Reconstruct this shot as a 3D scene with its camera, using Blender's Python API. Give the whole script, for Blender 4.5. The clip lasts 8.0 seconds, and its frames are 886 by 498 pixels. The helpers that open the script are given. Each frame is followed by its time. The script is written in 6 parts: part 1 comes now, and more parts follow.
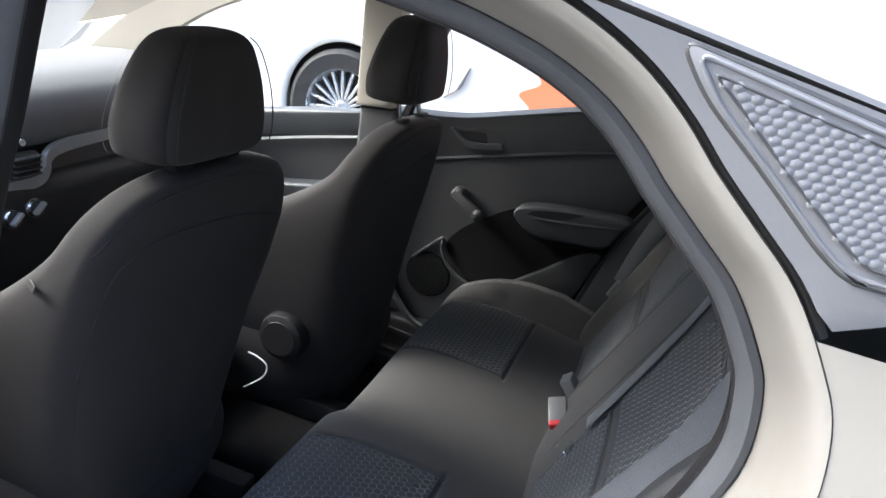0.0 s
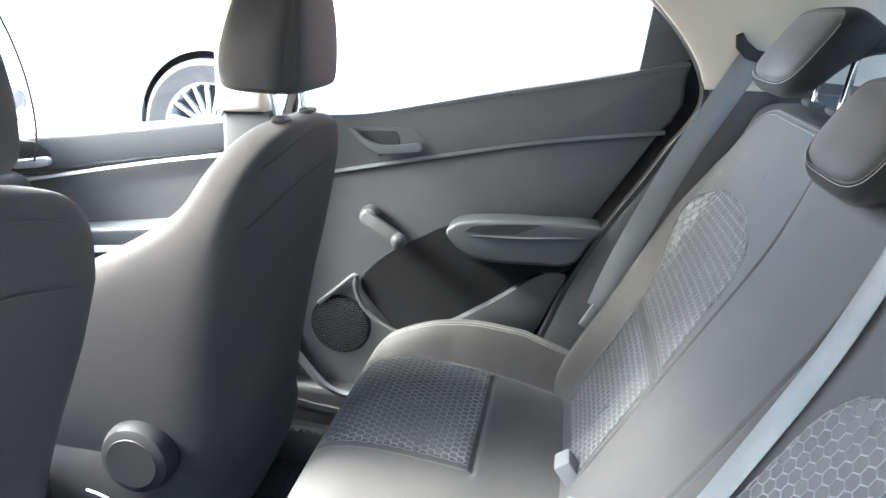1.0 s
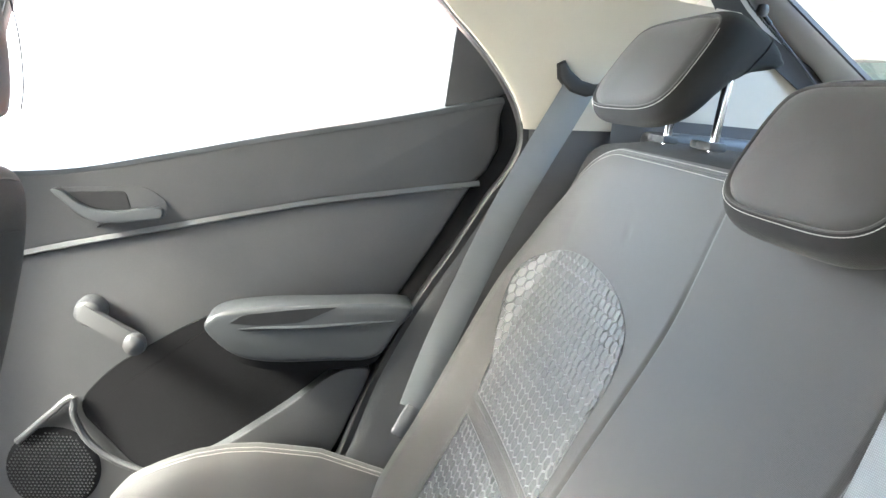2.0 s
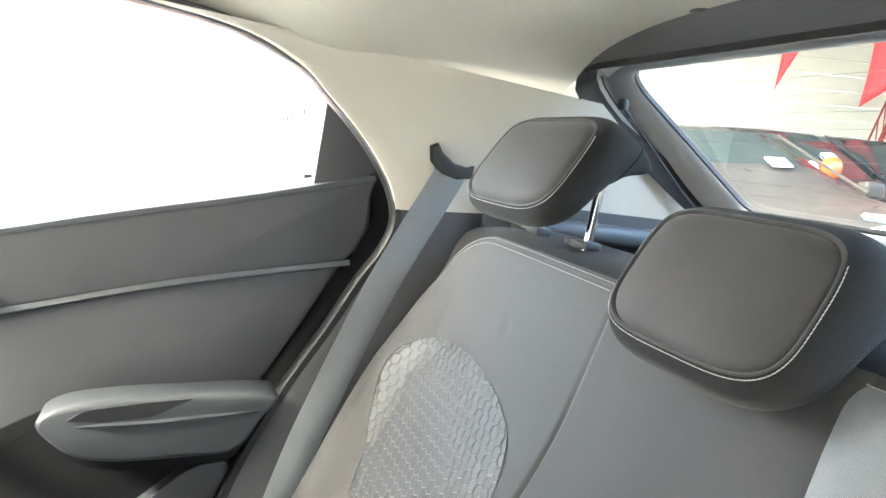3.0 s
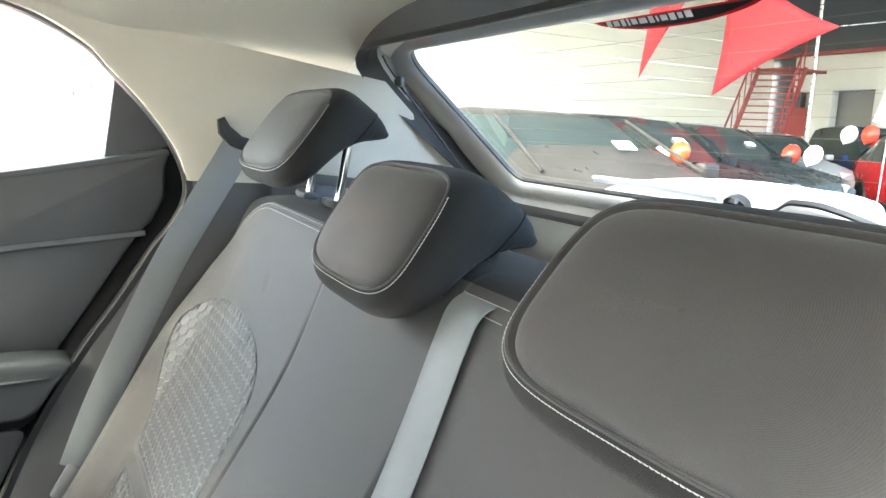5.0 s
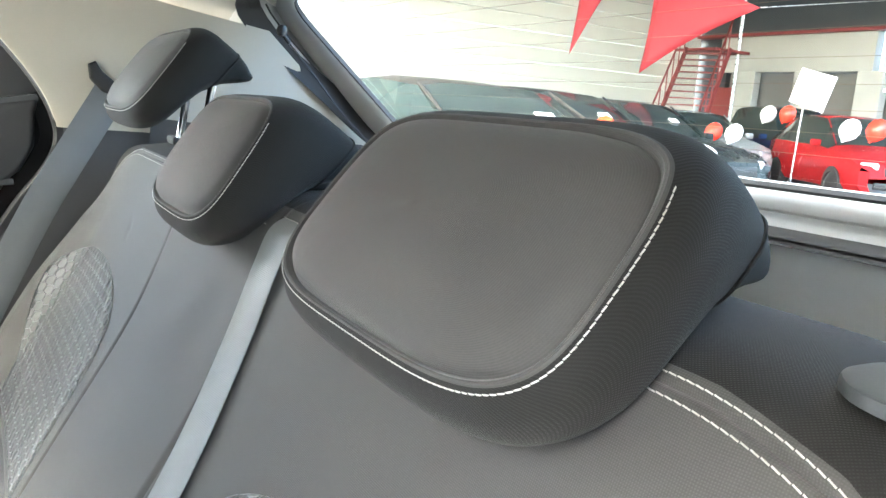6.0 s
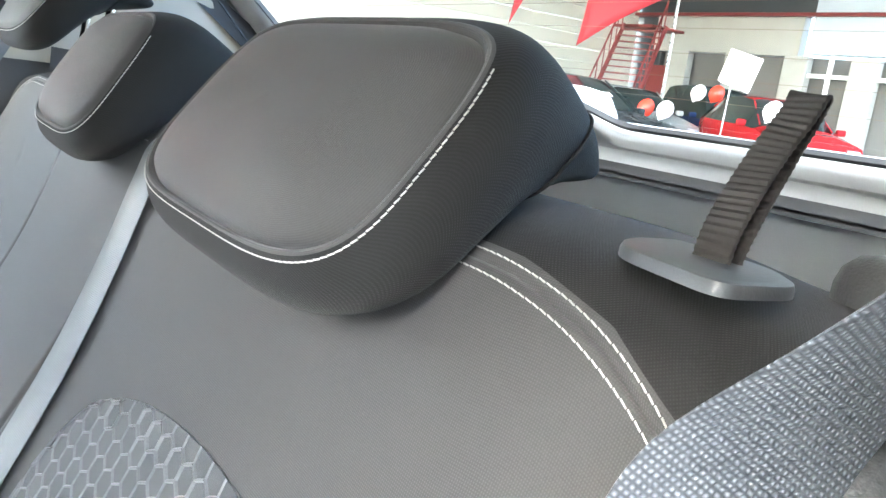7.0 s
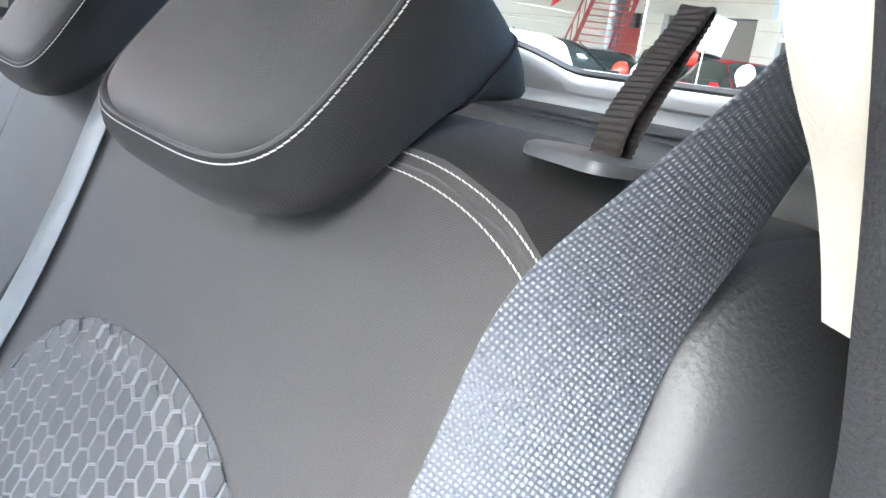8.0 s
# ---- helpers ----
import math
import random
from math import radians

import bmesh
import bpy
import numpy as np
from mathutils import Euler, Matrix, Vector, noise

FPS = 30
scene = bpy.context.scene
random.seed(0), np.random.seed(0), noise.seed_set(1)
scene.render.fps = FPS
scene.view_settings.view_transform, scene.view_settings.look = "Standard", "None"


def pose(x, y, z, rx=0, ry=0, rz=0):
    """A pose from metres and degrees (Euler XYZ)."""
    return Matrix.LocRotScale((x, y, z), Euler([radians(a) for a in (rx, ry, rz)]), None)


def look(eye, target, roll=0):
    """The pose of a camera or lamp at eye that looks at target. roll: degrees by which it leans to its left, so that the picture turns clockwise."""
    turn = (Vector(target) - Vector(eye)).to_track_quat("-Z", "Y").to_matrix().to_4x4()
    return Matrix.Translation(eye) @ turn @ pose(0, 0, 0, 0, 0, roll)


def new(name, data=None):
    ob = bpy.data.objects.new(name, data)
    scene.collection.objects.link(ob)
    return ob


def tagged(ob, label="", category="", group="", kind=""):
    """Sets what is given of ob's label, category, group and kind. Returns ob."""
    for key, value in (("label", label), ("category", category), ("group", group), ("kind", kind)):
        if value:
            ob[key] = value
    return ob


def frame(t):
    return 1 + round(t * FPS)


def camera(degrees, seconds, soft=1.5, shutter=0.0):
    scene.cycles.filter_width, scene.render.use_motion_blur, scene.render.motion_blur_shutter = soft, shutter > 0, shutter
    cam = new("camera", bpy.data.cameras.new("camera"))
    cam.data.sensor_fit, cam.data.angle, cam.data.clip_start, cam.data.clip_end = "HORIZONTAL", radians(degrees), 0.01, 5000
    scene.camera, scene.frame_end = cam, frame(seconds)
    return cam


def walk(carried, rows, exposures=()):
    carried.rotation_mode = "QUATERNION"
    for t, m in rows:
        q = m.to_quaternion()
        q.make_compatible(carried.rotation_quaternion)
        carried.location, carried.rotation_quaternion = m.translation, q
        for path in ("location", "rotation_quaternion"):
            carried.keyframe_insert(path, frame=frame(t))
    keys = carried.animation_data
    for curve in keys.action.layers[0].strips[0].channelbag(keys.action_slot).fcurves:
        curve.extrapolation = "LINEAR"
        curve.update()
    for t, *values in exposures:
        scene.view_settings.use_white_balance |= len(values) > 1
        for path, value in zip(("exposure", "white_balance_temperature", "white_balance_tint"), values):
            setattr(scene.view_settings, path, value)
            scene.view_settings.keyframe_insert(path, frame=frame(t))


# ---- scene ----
cam = camera(62.3, 8.0)
PATH = [
    (0, (-0.088, -1.331, 1.3), (-0.627, 0.466, 0.606), 9.0),
    (0.2, (-0.139, -1.224, 1.271), (-0.736, 0.560, 0.592), 8.5),
    (0.5, (-0.214, -1.047, 1.215), (-0.827, 0.744, 0.571), 9.2),
    (0.7, (-0.223, -0.952, 1.180), (-0.775, 0.866, 0.555), 7.9),
    (1, (-0.269, -0.841, 1.157), (-0.555, 1.036, 0.53), 4.7),
    (1.2, (-0.297, -0.762, 1.126), (-0.440, 1.131, 0.497), 5.3),
    (1.5, (-0.324, -0.643, 1.098), (-0.32, 1.271, 0.517), 4.9),
    (2, (-0.305, -0.476, 1.079), (-0.004, 1.46, 0.678), 5.5),
    (2.2, (-0.314, -0.443, 1.079), (0.103, 1.483, 0.736), 7.1),
    (3.3, (-0.329, -0.424, 1.145), (0.396, 1.425, 0.908), 6.7),
    (3.5, (-0.316, -0.441, 1.142), (0.438, 1.397, 0.908), 6.4),
    (4, (-0.279, -0.497, 1.151), (0.531, 1.313, 0.895), 5.3),
    (4.5, (-0.239, -0.544, 1.142), (0.632, 1.238, 0.886), 5.3),
    (5.8, (-0.152, -0.632, 1.107), (0.917, 1.04, 0.853), 8.5),
    (6, (-0.133, -0.642, 1.103), (0.965, 1.006, 0.819), 8.0),
    (6.5, (-0.111, -0.661, 1.089), (1.082, 0.917, 0.795), 9.8),
    (7, (-0.104, -0.68, 1.078), (1.14, 0.849, 0.736), 10.6),
    (7.5, (-0.102, -0.703, 1.07), (1.183, 0.783, 0.697), 11.3),
    (8, (-0.105, -0.717, 1.063), (1.194, 0.743, 0.638), 11.2),
]
RAKE = pose(0, 0, 0, 0, 5.0, 0)  # the car stands nose up by this much
walk(cam, [(t, RAKE @ look(eye, target, roll)) for t, eye, target, roll in PATH],
     [(0.0, 2.7, 5900, 7), (0.5, 4.35, 5750, 5), (1.0, 5.2, 5800, 3), (1.5, 5.65, 5950, 2), (2.0, 5.7, 6200, 2), (3.5, 5.66, 6330, 1), (4.5, 5.52, 6330, 0), (6.0, 5.35, 6150, 0), (7.0, 5.4, 5950, 1), (8.0, 5.25, 5750, 4)])

# ---------------------------------------------------------------- light
world = bpy.data.worlds.new("world")
scene.world = world
world.use_nodes = True
wn = world.node_tree.nodes
sky = wn.new("ShaderNodeTexSky")
sky.sky_type, sky.sun_disc = "NISHITA", False
sky.sun_elevation, sky.sun_rotation = radians(43), radians(265)
sky.air_density, sky.dust_density = 1.0, 6.0
bg = wn["Background"]
bg.inputs["Strength"].default_value = 0.14
world.node_tree.links.new(sky.outputs["Color"], bg.inputs["Color"])
sun = new("sun", bpy.data.lights.new("sun", "SUN"))
sun.data.energy, sun.data.angle, sun.data.color = 1.1, radians(28), (1.0, 0.98, 0.95)
sun.matrix_world = look((-10, -1.0, 9.5), (0, 0, 0))


# ---------------------------------------------------------------- materials
def material(name, colour, rough=0.6, metal=0.0, vary=0.12, fine=900.0, coarse=9.0, bump=0.0, bump_scale=600.0,
             sheen=0.0, coat=0.0, spec=0.5, tint=None, stretch=(1, 1, 1)):
    m = bpy.data.materials.new(name)
    m.use_nodes = True
    nt = m.node_tree
    b = nt.nodes["Principled BSDF"]
    b.inputs["Roughness"].default_value = rough
    b.inputs["Metallic"].default_value = metal
    b.inputs["Specular IOR Level"].default_value = spec
    b.inputs["Sheen Weight"].default_value = sheen
    b.inputs["Sheen Roughness"].default_value = 0.5
    b.inputs["Coat Weight"].default_value = coat
    tc = nt.nodes.new("ShaderNodeTexCoord")
    mp = nt.nodes.new("ShaderNodeMapping")
    mp.inputs["Scale"].default_value = stretch
    nt.links.new(tc.outputs["Object"], mp.inputs["Vector"])
    n1, n2 = nt.nodes.new("ShaderNodeTexNoise"), nt.nodes.new("ShaderNodeTexNoise")
    n1.inputs["Scale"].default_value, n2.inputs["Scale"].default_value = fine, coarse
    n1.inputs["Detail"].default_value, n2.inputs["Detail"].default_value = 2.0, 5.0
    for n in (n1, n2):
        nt.links.new(mp.outputs["Vector"], n.inputs["Vector"])
    add = nt.nodes.new("ShaderNodeMath")
    add.operation = "ADD"
    nt.links.new(n1.outputs["Fac"], add.inputs[0])
    nt.links.new(n2.outputs["Fac"], add.inputs[1])
    ramp = nt.nodes.new("ShaderNodeMapRange")
    ramp.inputs["From Min"].default_value, ramp.inputs["From Max"].default_value = 0.6, 1.4
    nt.links.new(add.outputs[0], ramp.inputs["Value"])
    mix = nt.nodes.new("ShaderNodeMix")
    mix.data_type = "RGBA"
    lo = [c * (1 - vary) for c in colour]
    hi = [min(1, c * (1 + vary)) for c in (tint or colour)]
    mix.inputs["A"].default_value, mix.inputs["B"].default_value = (*lo, 1), (*hi, 1)
    nt.links.new(ramp.outputs["Result"], mix.inputs["Factor"])
    nt.links.new(mix.outputs["Result"], b.inputs["Base Color"])
    rr = nt.nodes.new("ShaderNodeMapRange")
    rr.inputs["To Min"].default_value, rr.inputs["To Max"].default_value = max(0.02, rough - 0.07), min(1, rough + 0.07)
    nt.links.new(n2.outputs["Fac"], rr.inputs["Value"])
    nt.links.new(rr.outputs["Result"], b.inputs["Roughness"])
    if bump:
        n3 = nt.nodes.new("ShaderNodeTexNoise")
        n3.inputs["Scale"].default_value, n3.inputs["Detail"].default_value = bump_scale, 2.0
        nt.links.new(mp.outputs["Vector"], n3.inputs["Vector"])
        bp = nt.nodes.new("ShaderNodeBump")
        bp.inputs["Strength"].default_value, bp.inputs["Distance"].default_value = bump, 0.001
        nt.links.new(n3.outputs["Fac"], bp.inputs["Height"])
        nt.links.new(bp.outputs["Normal"], b.inputs["Normal"])
    return m


def woven(name, colour, light, pitch, rough=0.75, bump=0.5, turn=0.0, sheen=0.2):
    """Cloth whose threads show: two crossing waves drive colour and relief."""
    m = material(name, colour, rough, vary=0.18, coarse=14.0, sheen=sheen)
    nt = m.node_tree
    b = nt.nodes["Principled BSDF"]
    tc = nt.nodes.new("ShaderNodeTexCoord")
    mp = nt.nodes.new("ShaderNodeMapping")
    mp.inputs["Rotation"].default_value = (0, 0, radians(turn))
    nt.links.new(tc.outputs["UV"], mp.inputs["Vector"])
    waves = []
    for axis in ("X", "Y"):
        w = nt.nodes.new("ShaderNodeTexWave")
        w.wave_type, w.bands_direction = "BANDS", axis
        w.inputs["Scale"].default_value = 0.314 / pitch
        w.inputs["Distortion"].default_value, w.inputs["Detail"].default_value = 0.12, 1.0
        nt.links.new(mp.outputs["Vector"], w.inputs["Vector"])
        waves.append(w)
    mul = nt.nodes.new("ShaderNodeMath")
    mul.operation = "MULTIPLY"
    nt.links.new(waves[0].outputs["Fac"], mul.inputs[0])
    nt.links.new(waves[1].outputs["Fac"], mul.inputs[1])
    old = b.inputs["Base Color"].links[0].from_socket
    mix = nt.nodes.new("ShaderNodeMix")
    mix.data_type = "RGBA"
    nt.links.new(mul.outputs[0], mix.inputs["Factor"])
    nt.links.new(old, mix.inputs["A"])
    mix.inputs["B"].default_value = (*light, 1)
    nt.links.new(mix.outputs["Result"], b.inputs["Base Color"])
    bp = nt.nodes.new("ShaderNodeBump")
    bp.inputs["Strength"].default_value, bp.inputs["Distance"].default_value = bump, pitch * 0.4
    nt.links.new(mul.outputs[0], bp.inputs["Height"])
    nt.links.new(bp.outputs["Normal"], b.inputs["Normal"])
    return m


def glass(name, colour=(1, 1, 1), rough=0.0):
    m = bpy.data.materials.new(name)
    m.use_nodes = True
    nt = m.node_tree
    nt.nodes.clear()
    out = nt.nodes.new("ShaderNodeOutputMaterial")
    tr, gl, mx = nt.nodes.new("ShaderNodeBsdfTransparent"), nt.nodes.new("ShaderNodeBsdfGlossy"), nt.nodes.new("ShaderNodeMixShader")
    fr = nt.nodes.new("ShaderNodeFresnel")
    fr.inputs["IOR"].default_value = 1.45
    tr.inputs["Color"].default_value = (*colour, 1)
    gl.inputs["Roughness"].default_value = rough
    nt.links.new(fr.outputs[0], mx.inputs[0])
    nt.links.new(tr.outputs[0], mx.inputs[1])
    nt.links.new(gl.outputs[0], mx.inputs[2])
    nt.links.new(mx.outputs[0], out.inputs[0])
    return m


SEAT = woven("seat_cloth", (0.051, 0.0489, 0.0472), (0.071, 0.0684, 0.0664), 0.0011, 0.62, 0.25, sheen=0.2)
SEAT_BAND = woven("dark_twill_cloth", (0.0110, 0.0104, 0.0100), (0.0190, 0.0183, 0.0177), 0.0011, 0.78, 0.4, turn=38, sheen=0.06)
SEAT_FRONT = woven("front_seat_cloth", (0.031, 0.0288, 0.0285), (0.043, 0.0405, 0.040), 0.0012, 0.8, 0.3, sheen=0.05)
for cloth in (SEAT, SEAT_FRONT, SEAT_BAND):
    cloth.node_tree.nodes["Principled BSDF"].inputs["Specular IOR Level"].default_value = 0.28
# matte black, also painted where the door pocket and armrest underside lie shaded
MATTE_BLACK = material("matte_black", (0.013, 0.013, 0.014), 0.9, vary=0.25, bump=0.4, bump_scale=900, spec=0.15)
HEX = material("embossed_cloth", (0.072, 0.074, 0.075), 0.5, vary=0.12, bump=0.2, bump_scale=1500, sheen=0.12)
# rims much paler than the cells: the window's glint put into the colour
HEX_GLINT = material("embossed_rim_glint", (0.19, 0.193, 0.196), 0.30, vary=0.2, spec=0.8)
THREAD = material("grey_thread", (0.53, 0.51, 0.48), 0.6, vary=0.2, fine=2500)
PLASTIC = material("grained_plastic", (0.060, 0.0625, 0.066), 0.48, vary=0.15, bump=0.35, bump_scale=1100, tint=(0.066, 0.066, 0.067))
PLASTIC_DARK = material("black_plastic", (0.016, 0.016, 0.017), 0.5, vary=0.15, bump=0.3, bump_scale=1100)
PLASTIC_SOFT = material("satin_plastic", (0.064, 0.069, 0.074), 0.42, vary=0.06, bump=0.12, bump_scale=1300)
RUBBER = material("rubber_seal", (0.088, 0.092, 0.101), 0.52, vary=0.15, bump=0.2, bump_scale=700)
BEIGE = material("beige_trim", (0.50, 0.47, 0.40), 0.62, vary=0.04, bump=0.15, bump_scale=900)
HEADLINER = material("headliner_felt", (0.49, 0.475, 0.41), 0.95, vary=0.05, bump=0.5, bump_scale=1400)
CHROME = material("chrome", (0.75, 0.76, 0.78), 0.12, 1.0, vary=0.04)
FRAME_GREY = material("frame_grey", (0.40, 0.405, 0.41), 0.42, 0.2, vary=0.06)
SILVER = material("silver_trim", (0.52, 0.53, 0.54), 0.36, 0.35, vary=0.04)
PAINT = material("champagne_paint", (0.44, 0.425, 0.385), 0.30, 0.45, vary=0.05, fine=3000, coat=0.6)
WEB = woven("belt_webbing", (0.036, 0.041, 0.050), (0.165, 0.182, 0.210), 0.0017, 0.42, 0.6, 12, sheen=0.05)
WEB_C = woven("belt_webbing_smooth", (0.150, 0.162, 0.170), (0.228, 0.241, 0.250), 0.0014, 0.36, 0.3, 0)
STRAP = material("ribbed_strap", (0.034, 0.030, 0.028), 0.55, vary=0.15)
RED = material("red_plastic", (0.65, 0.02, 0.025), 0.35, vary=0.06)
GREY_PL = material("grey_buckle", (0.16, 0.165, 0.17), 0.42, vary=0.06, bump=0.15)
CARPET = material("floor_carpet", (0.010, 0.010, 0.0105), 0.95, vary=0.3, bump=1.0, bump_scale=500, spec=0.05)
MAT_RUBBER = material("ribbed_mat", (0.016, 0.016, 0.017), 0.85, vary=0.2, spec=0.2)
# grey raised for the glare on the dashboard's top
DASH_TOP = material("dashboard_top", (0.15, 0.156, 0.165), 0.5, vary=0.06, bump=0.4, bump_scale=700)
CLEAR = glass("clear_glass", (0.93, 0.95, 0.94))
TINTED = glass("rear_glass", (0.86, 0.88, 0.86))
WHITE_PAINT = material("white_paint", (0.82, 0.82, 0.82), 0.25, vary=0.02, coat=0.5)
TYRE = material("tyre", (0.02, 0.02, 0.022), 0.7, vary=0.2)
ALLOY = material("alloy", (0.62, 0.63, 0.65), 0.28, 0.7, vary=0.05)
ORANGE = material("orange_panel", (0.9, 0.22, 0.10), 0.5, vary=0.05)
FLAG = material("red_flag", (0.215, 0.008, 0.016), 0.75, vary=0.08, coarse=3)
WALL_CREAM = material("cream_sheeting", (0.60, 0.585, 0.525), 0.7, vary=0.05, coarse=1.2, fine=40)
CONCRETE = material("light_concrete", (0.40, 0.40, 0.385), 0.85, vary=0.12, coarse=1.5, fine=30)
FLOOR_GREY = material("yard_concrete", (0.18, 0.18, 0.178), 0.85, vary=0.15, coarse=0.8, fine=25)
RED_STEEL = material("red_steel", (0.18, 0.026, 0.026), 0.5, vary=0.12)
DARK_PANEL = material("dark_facade", (0.035, 0.042, 0.05), 0.35, vary=0.2, coarse=1)
PALE_PANEL = material("pale_grey_panel", (0.62, 0.63, 0.64), 0.5, vary=0.06)
VINYL = material("dark_grained_vinyl", (0.031, 0.033, 0.036), 0.55, vary=0.12, bump=0.4, bump_scale=420)
PAPER = material("paper", (0.85, 0.85, 0.85), 0.8, vary=0.02)


# ---------------------------------------------------------------- mesh helpers
def to_mesh(name, verts, faces, uv=None):
    me = bpy.data.meshes.new(name)
    me.from_pydata([tuple(map(float, v)) for v in verts], [], faces)
    if uv is not None:
        lay = me.uv_layers.new(name="UVMap")
        idx = np.empty(len(me.loops), int)
        me.loops.foreach_get("vertex_index", idx)
        lay.data.foreach_set("uv", np.asarray(uv, float)[idx].ravel())
    return me


def part(name, me, mat, parent=None, label="", smooth=True, car=True, place=None):
    """Links a mesh or bmesh as one object, under a thing when one is given."""
    if isinstance(me, bmesh.types.BMesh):
        bm, me = me, bpy.data.meshes.new(name)
        bm.to_mesh(me)
        bm.free()
    if place is not None:
        me.transform(place)
    if car:
        me.transform(RAKE)
    if smooth:
        me.polygons.foreach_set("use_smooth", [True] * len(me.polygons))
        me.set_sharp_from_angle(angle=radians(38))
    if not me.materials:
        for m in mat if isinstance(mat, (list, tuple)) else (mat,):
            me.materials.append(m)
    ob = new(name, me)
    if parent is not None:
        ob.parent = parent
    if label:
        ob["label"] = label
    return ob


def thing(name, label, category, group="", kind=""):
    return tagged(new(name), label, category, group, kind)


def spline(pts, n, closed=False):
    """Catmull-Rom through the points, n steps a span."""
    p = [np.array(q, float) for q in pts]
    out = []
    m = len(p)
    for i in range(m if closed else m - 1):
        a, b, c, d = ((p[(i - 1) % m], p[i], p[(i + 1) % m], p[(i + 2) % m]) if closed else
                      (p[max(i - 1, 0)], p[i], p[i + 1], p[min(i + 2, m - 1)]))
        for k in range(n):
            t = k / n
            out.append(0.5 * ((2 * b) + (c - a) * t + (2 * a - 5 * b + 4 * c - d) * t * t + (3 * b - a - 3 * c + d) * t ** 3))
    if not closed:
        out.append(p[-1])
    return np.array(out)


def grid(name, P, wrap_u=False, wrap_v=False, cap=False):
    """A sheet from an array of points nu x nv x 3; UV in metres."""
    nu, nv = P.shape[:2]
    faces = []
    for i in range(nu if wrap_u else nu - 1):
        for j in range(nv if wrap_v else nv - 1):
            i2, j2 = (i + 1) % nu, (j + 1) % nv
            faces.append((i * nv + j, i2 * nv + j, i2 * nv + j2, i * nv + j2))
    if cap:
        faces.append(tuple(range(nv))[::-1])
        faces.append(tuple((nu - 1) * nv + j for j in range(nv)))
    du = np.linalg.norm(np.diff(P, axis=0), axis=2)
    dv = np.linalg.norm(np.diff(P, axis=1), axis=2)
    U = np.vstack([np.zeros(nv), np.cumsum(du, 0)])
    V = np.hstack([np.zeros((nu, 1)), np.cumsum(dv, 1)])
    U = np.repeat(U.mean(1)[:, None], nv, 1)
    return to_mesh(name, P.reshape(-1, 3), faces, np.stack([U, V], -1).reshape(-1, 2))


def tube(name, pts, r, n=8, closed=False, squash=1.0):
    pts = np.array(pts, float)
    m = len(pts)
    rings = []
    up = np.array((0.13, 0.21, 0.97))
    for i in range(m):
        a, b = (pts[(i - 1) % m], pts[(i + 1) % m]) if closed else (pts[max(i - 1, 0)], pts[min(i + 1, m - 1)])
        t = (b - a) / (np.linalg.norm(b - a) + 1e-9)
        s = np.cross(t, up)
        s /= np.linalg.norm(s) + 1e-9
        w = np.cross(s, t)
        rad = r[i] if isinstance(r, (list, np.ndarray)) else r
        rings.append([pts[i] + rad * (math.cos(k) * s + squash * math.sin(k) * w) for k in np.linspace(0, 2 * math.pi, n, endpoint=False)])
    return grid(name, np.array(rings), wrap_u=closed, wrap_v=True, cap=not closed)


def ribbon(name, pts, side, width, thick, rib=0.0, pitch=0.0):
    """A strap along pts; side: the direction of its width at each point."""
    pts = np.array(pts, float)
    m = len(pts)
    side = np.broadcast_to(np.array(side, float), pts.shape).copy()
    P = []
    dist = np.r_[0, np.cumsum(np.linalg.norm(np.diff(pts, axis=0), axis=1))]
    for i in range(m):
        t = pts[min(i + 1, m - 1)] - pts[max(i - 1, 0)]
        t /= np.linalg.norm(t)
        s = side[i] - t * (side[i] @ t)
        s /= np.linalg.norm(s)
        nrm = np.cross(t, s)
        h = thick / 2 + (rib * (0.5 + 0.5 * math.sin(2 * math.pi * dist[i] / pitch)) if rib else 0)
        w = width / 2
        ring = [(-w, -0.3 * h), (-w * .96, -h), (w * .96, -h), (w, -0.3 * h), (w, 0.3 * h), (w * .96, h), (-w * .96, h), (-w, 0.3 * h)]
        P.append([pts[i] + a * s + b * nrm for a, b in ring])
    P = np.array(P)
    me = grid(name, P, wrap_v=True, cap=True)
    across = [0, 0.02, 0.98, 1, 1, 0.98, 0.02, 0]
    uv = np.array([[(dist[i], c * width) for c in across] for i in range(m)]).reshape(-1, 2)
    idx = np.empty(len(me.loops), int)
    me.loops.foreach_get("vertex_index", idx)
    me.uv_layers[0].data.foreach_set("uv", uv[idx].ravel())
    return me


def box(sx, sy, sz, bevel=0.004, seg=2, at=(0, 0, 0), m=None):
    bm = bmesh.new()
    bmesh.ops.create_cube(bm, size=1)
    bmesh.ops.scale(bm, vec=(sx, sy, sz), verts=bm.verts)
    if bevel:
        bmesh.ops.bevel(bm, geom=bm.edges[:], offset=min(bevel, 0.45 * min(sx, sy, sz)), segments=seg, profile=0.5, affect="EDGES")
    if m is not None:
        bm.transform(m)
    bmesh.ops.translate(bm, vec=at, verts=bm.verts)
    return bm


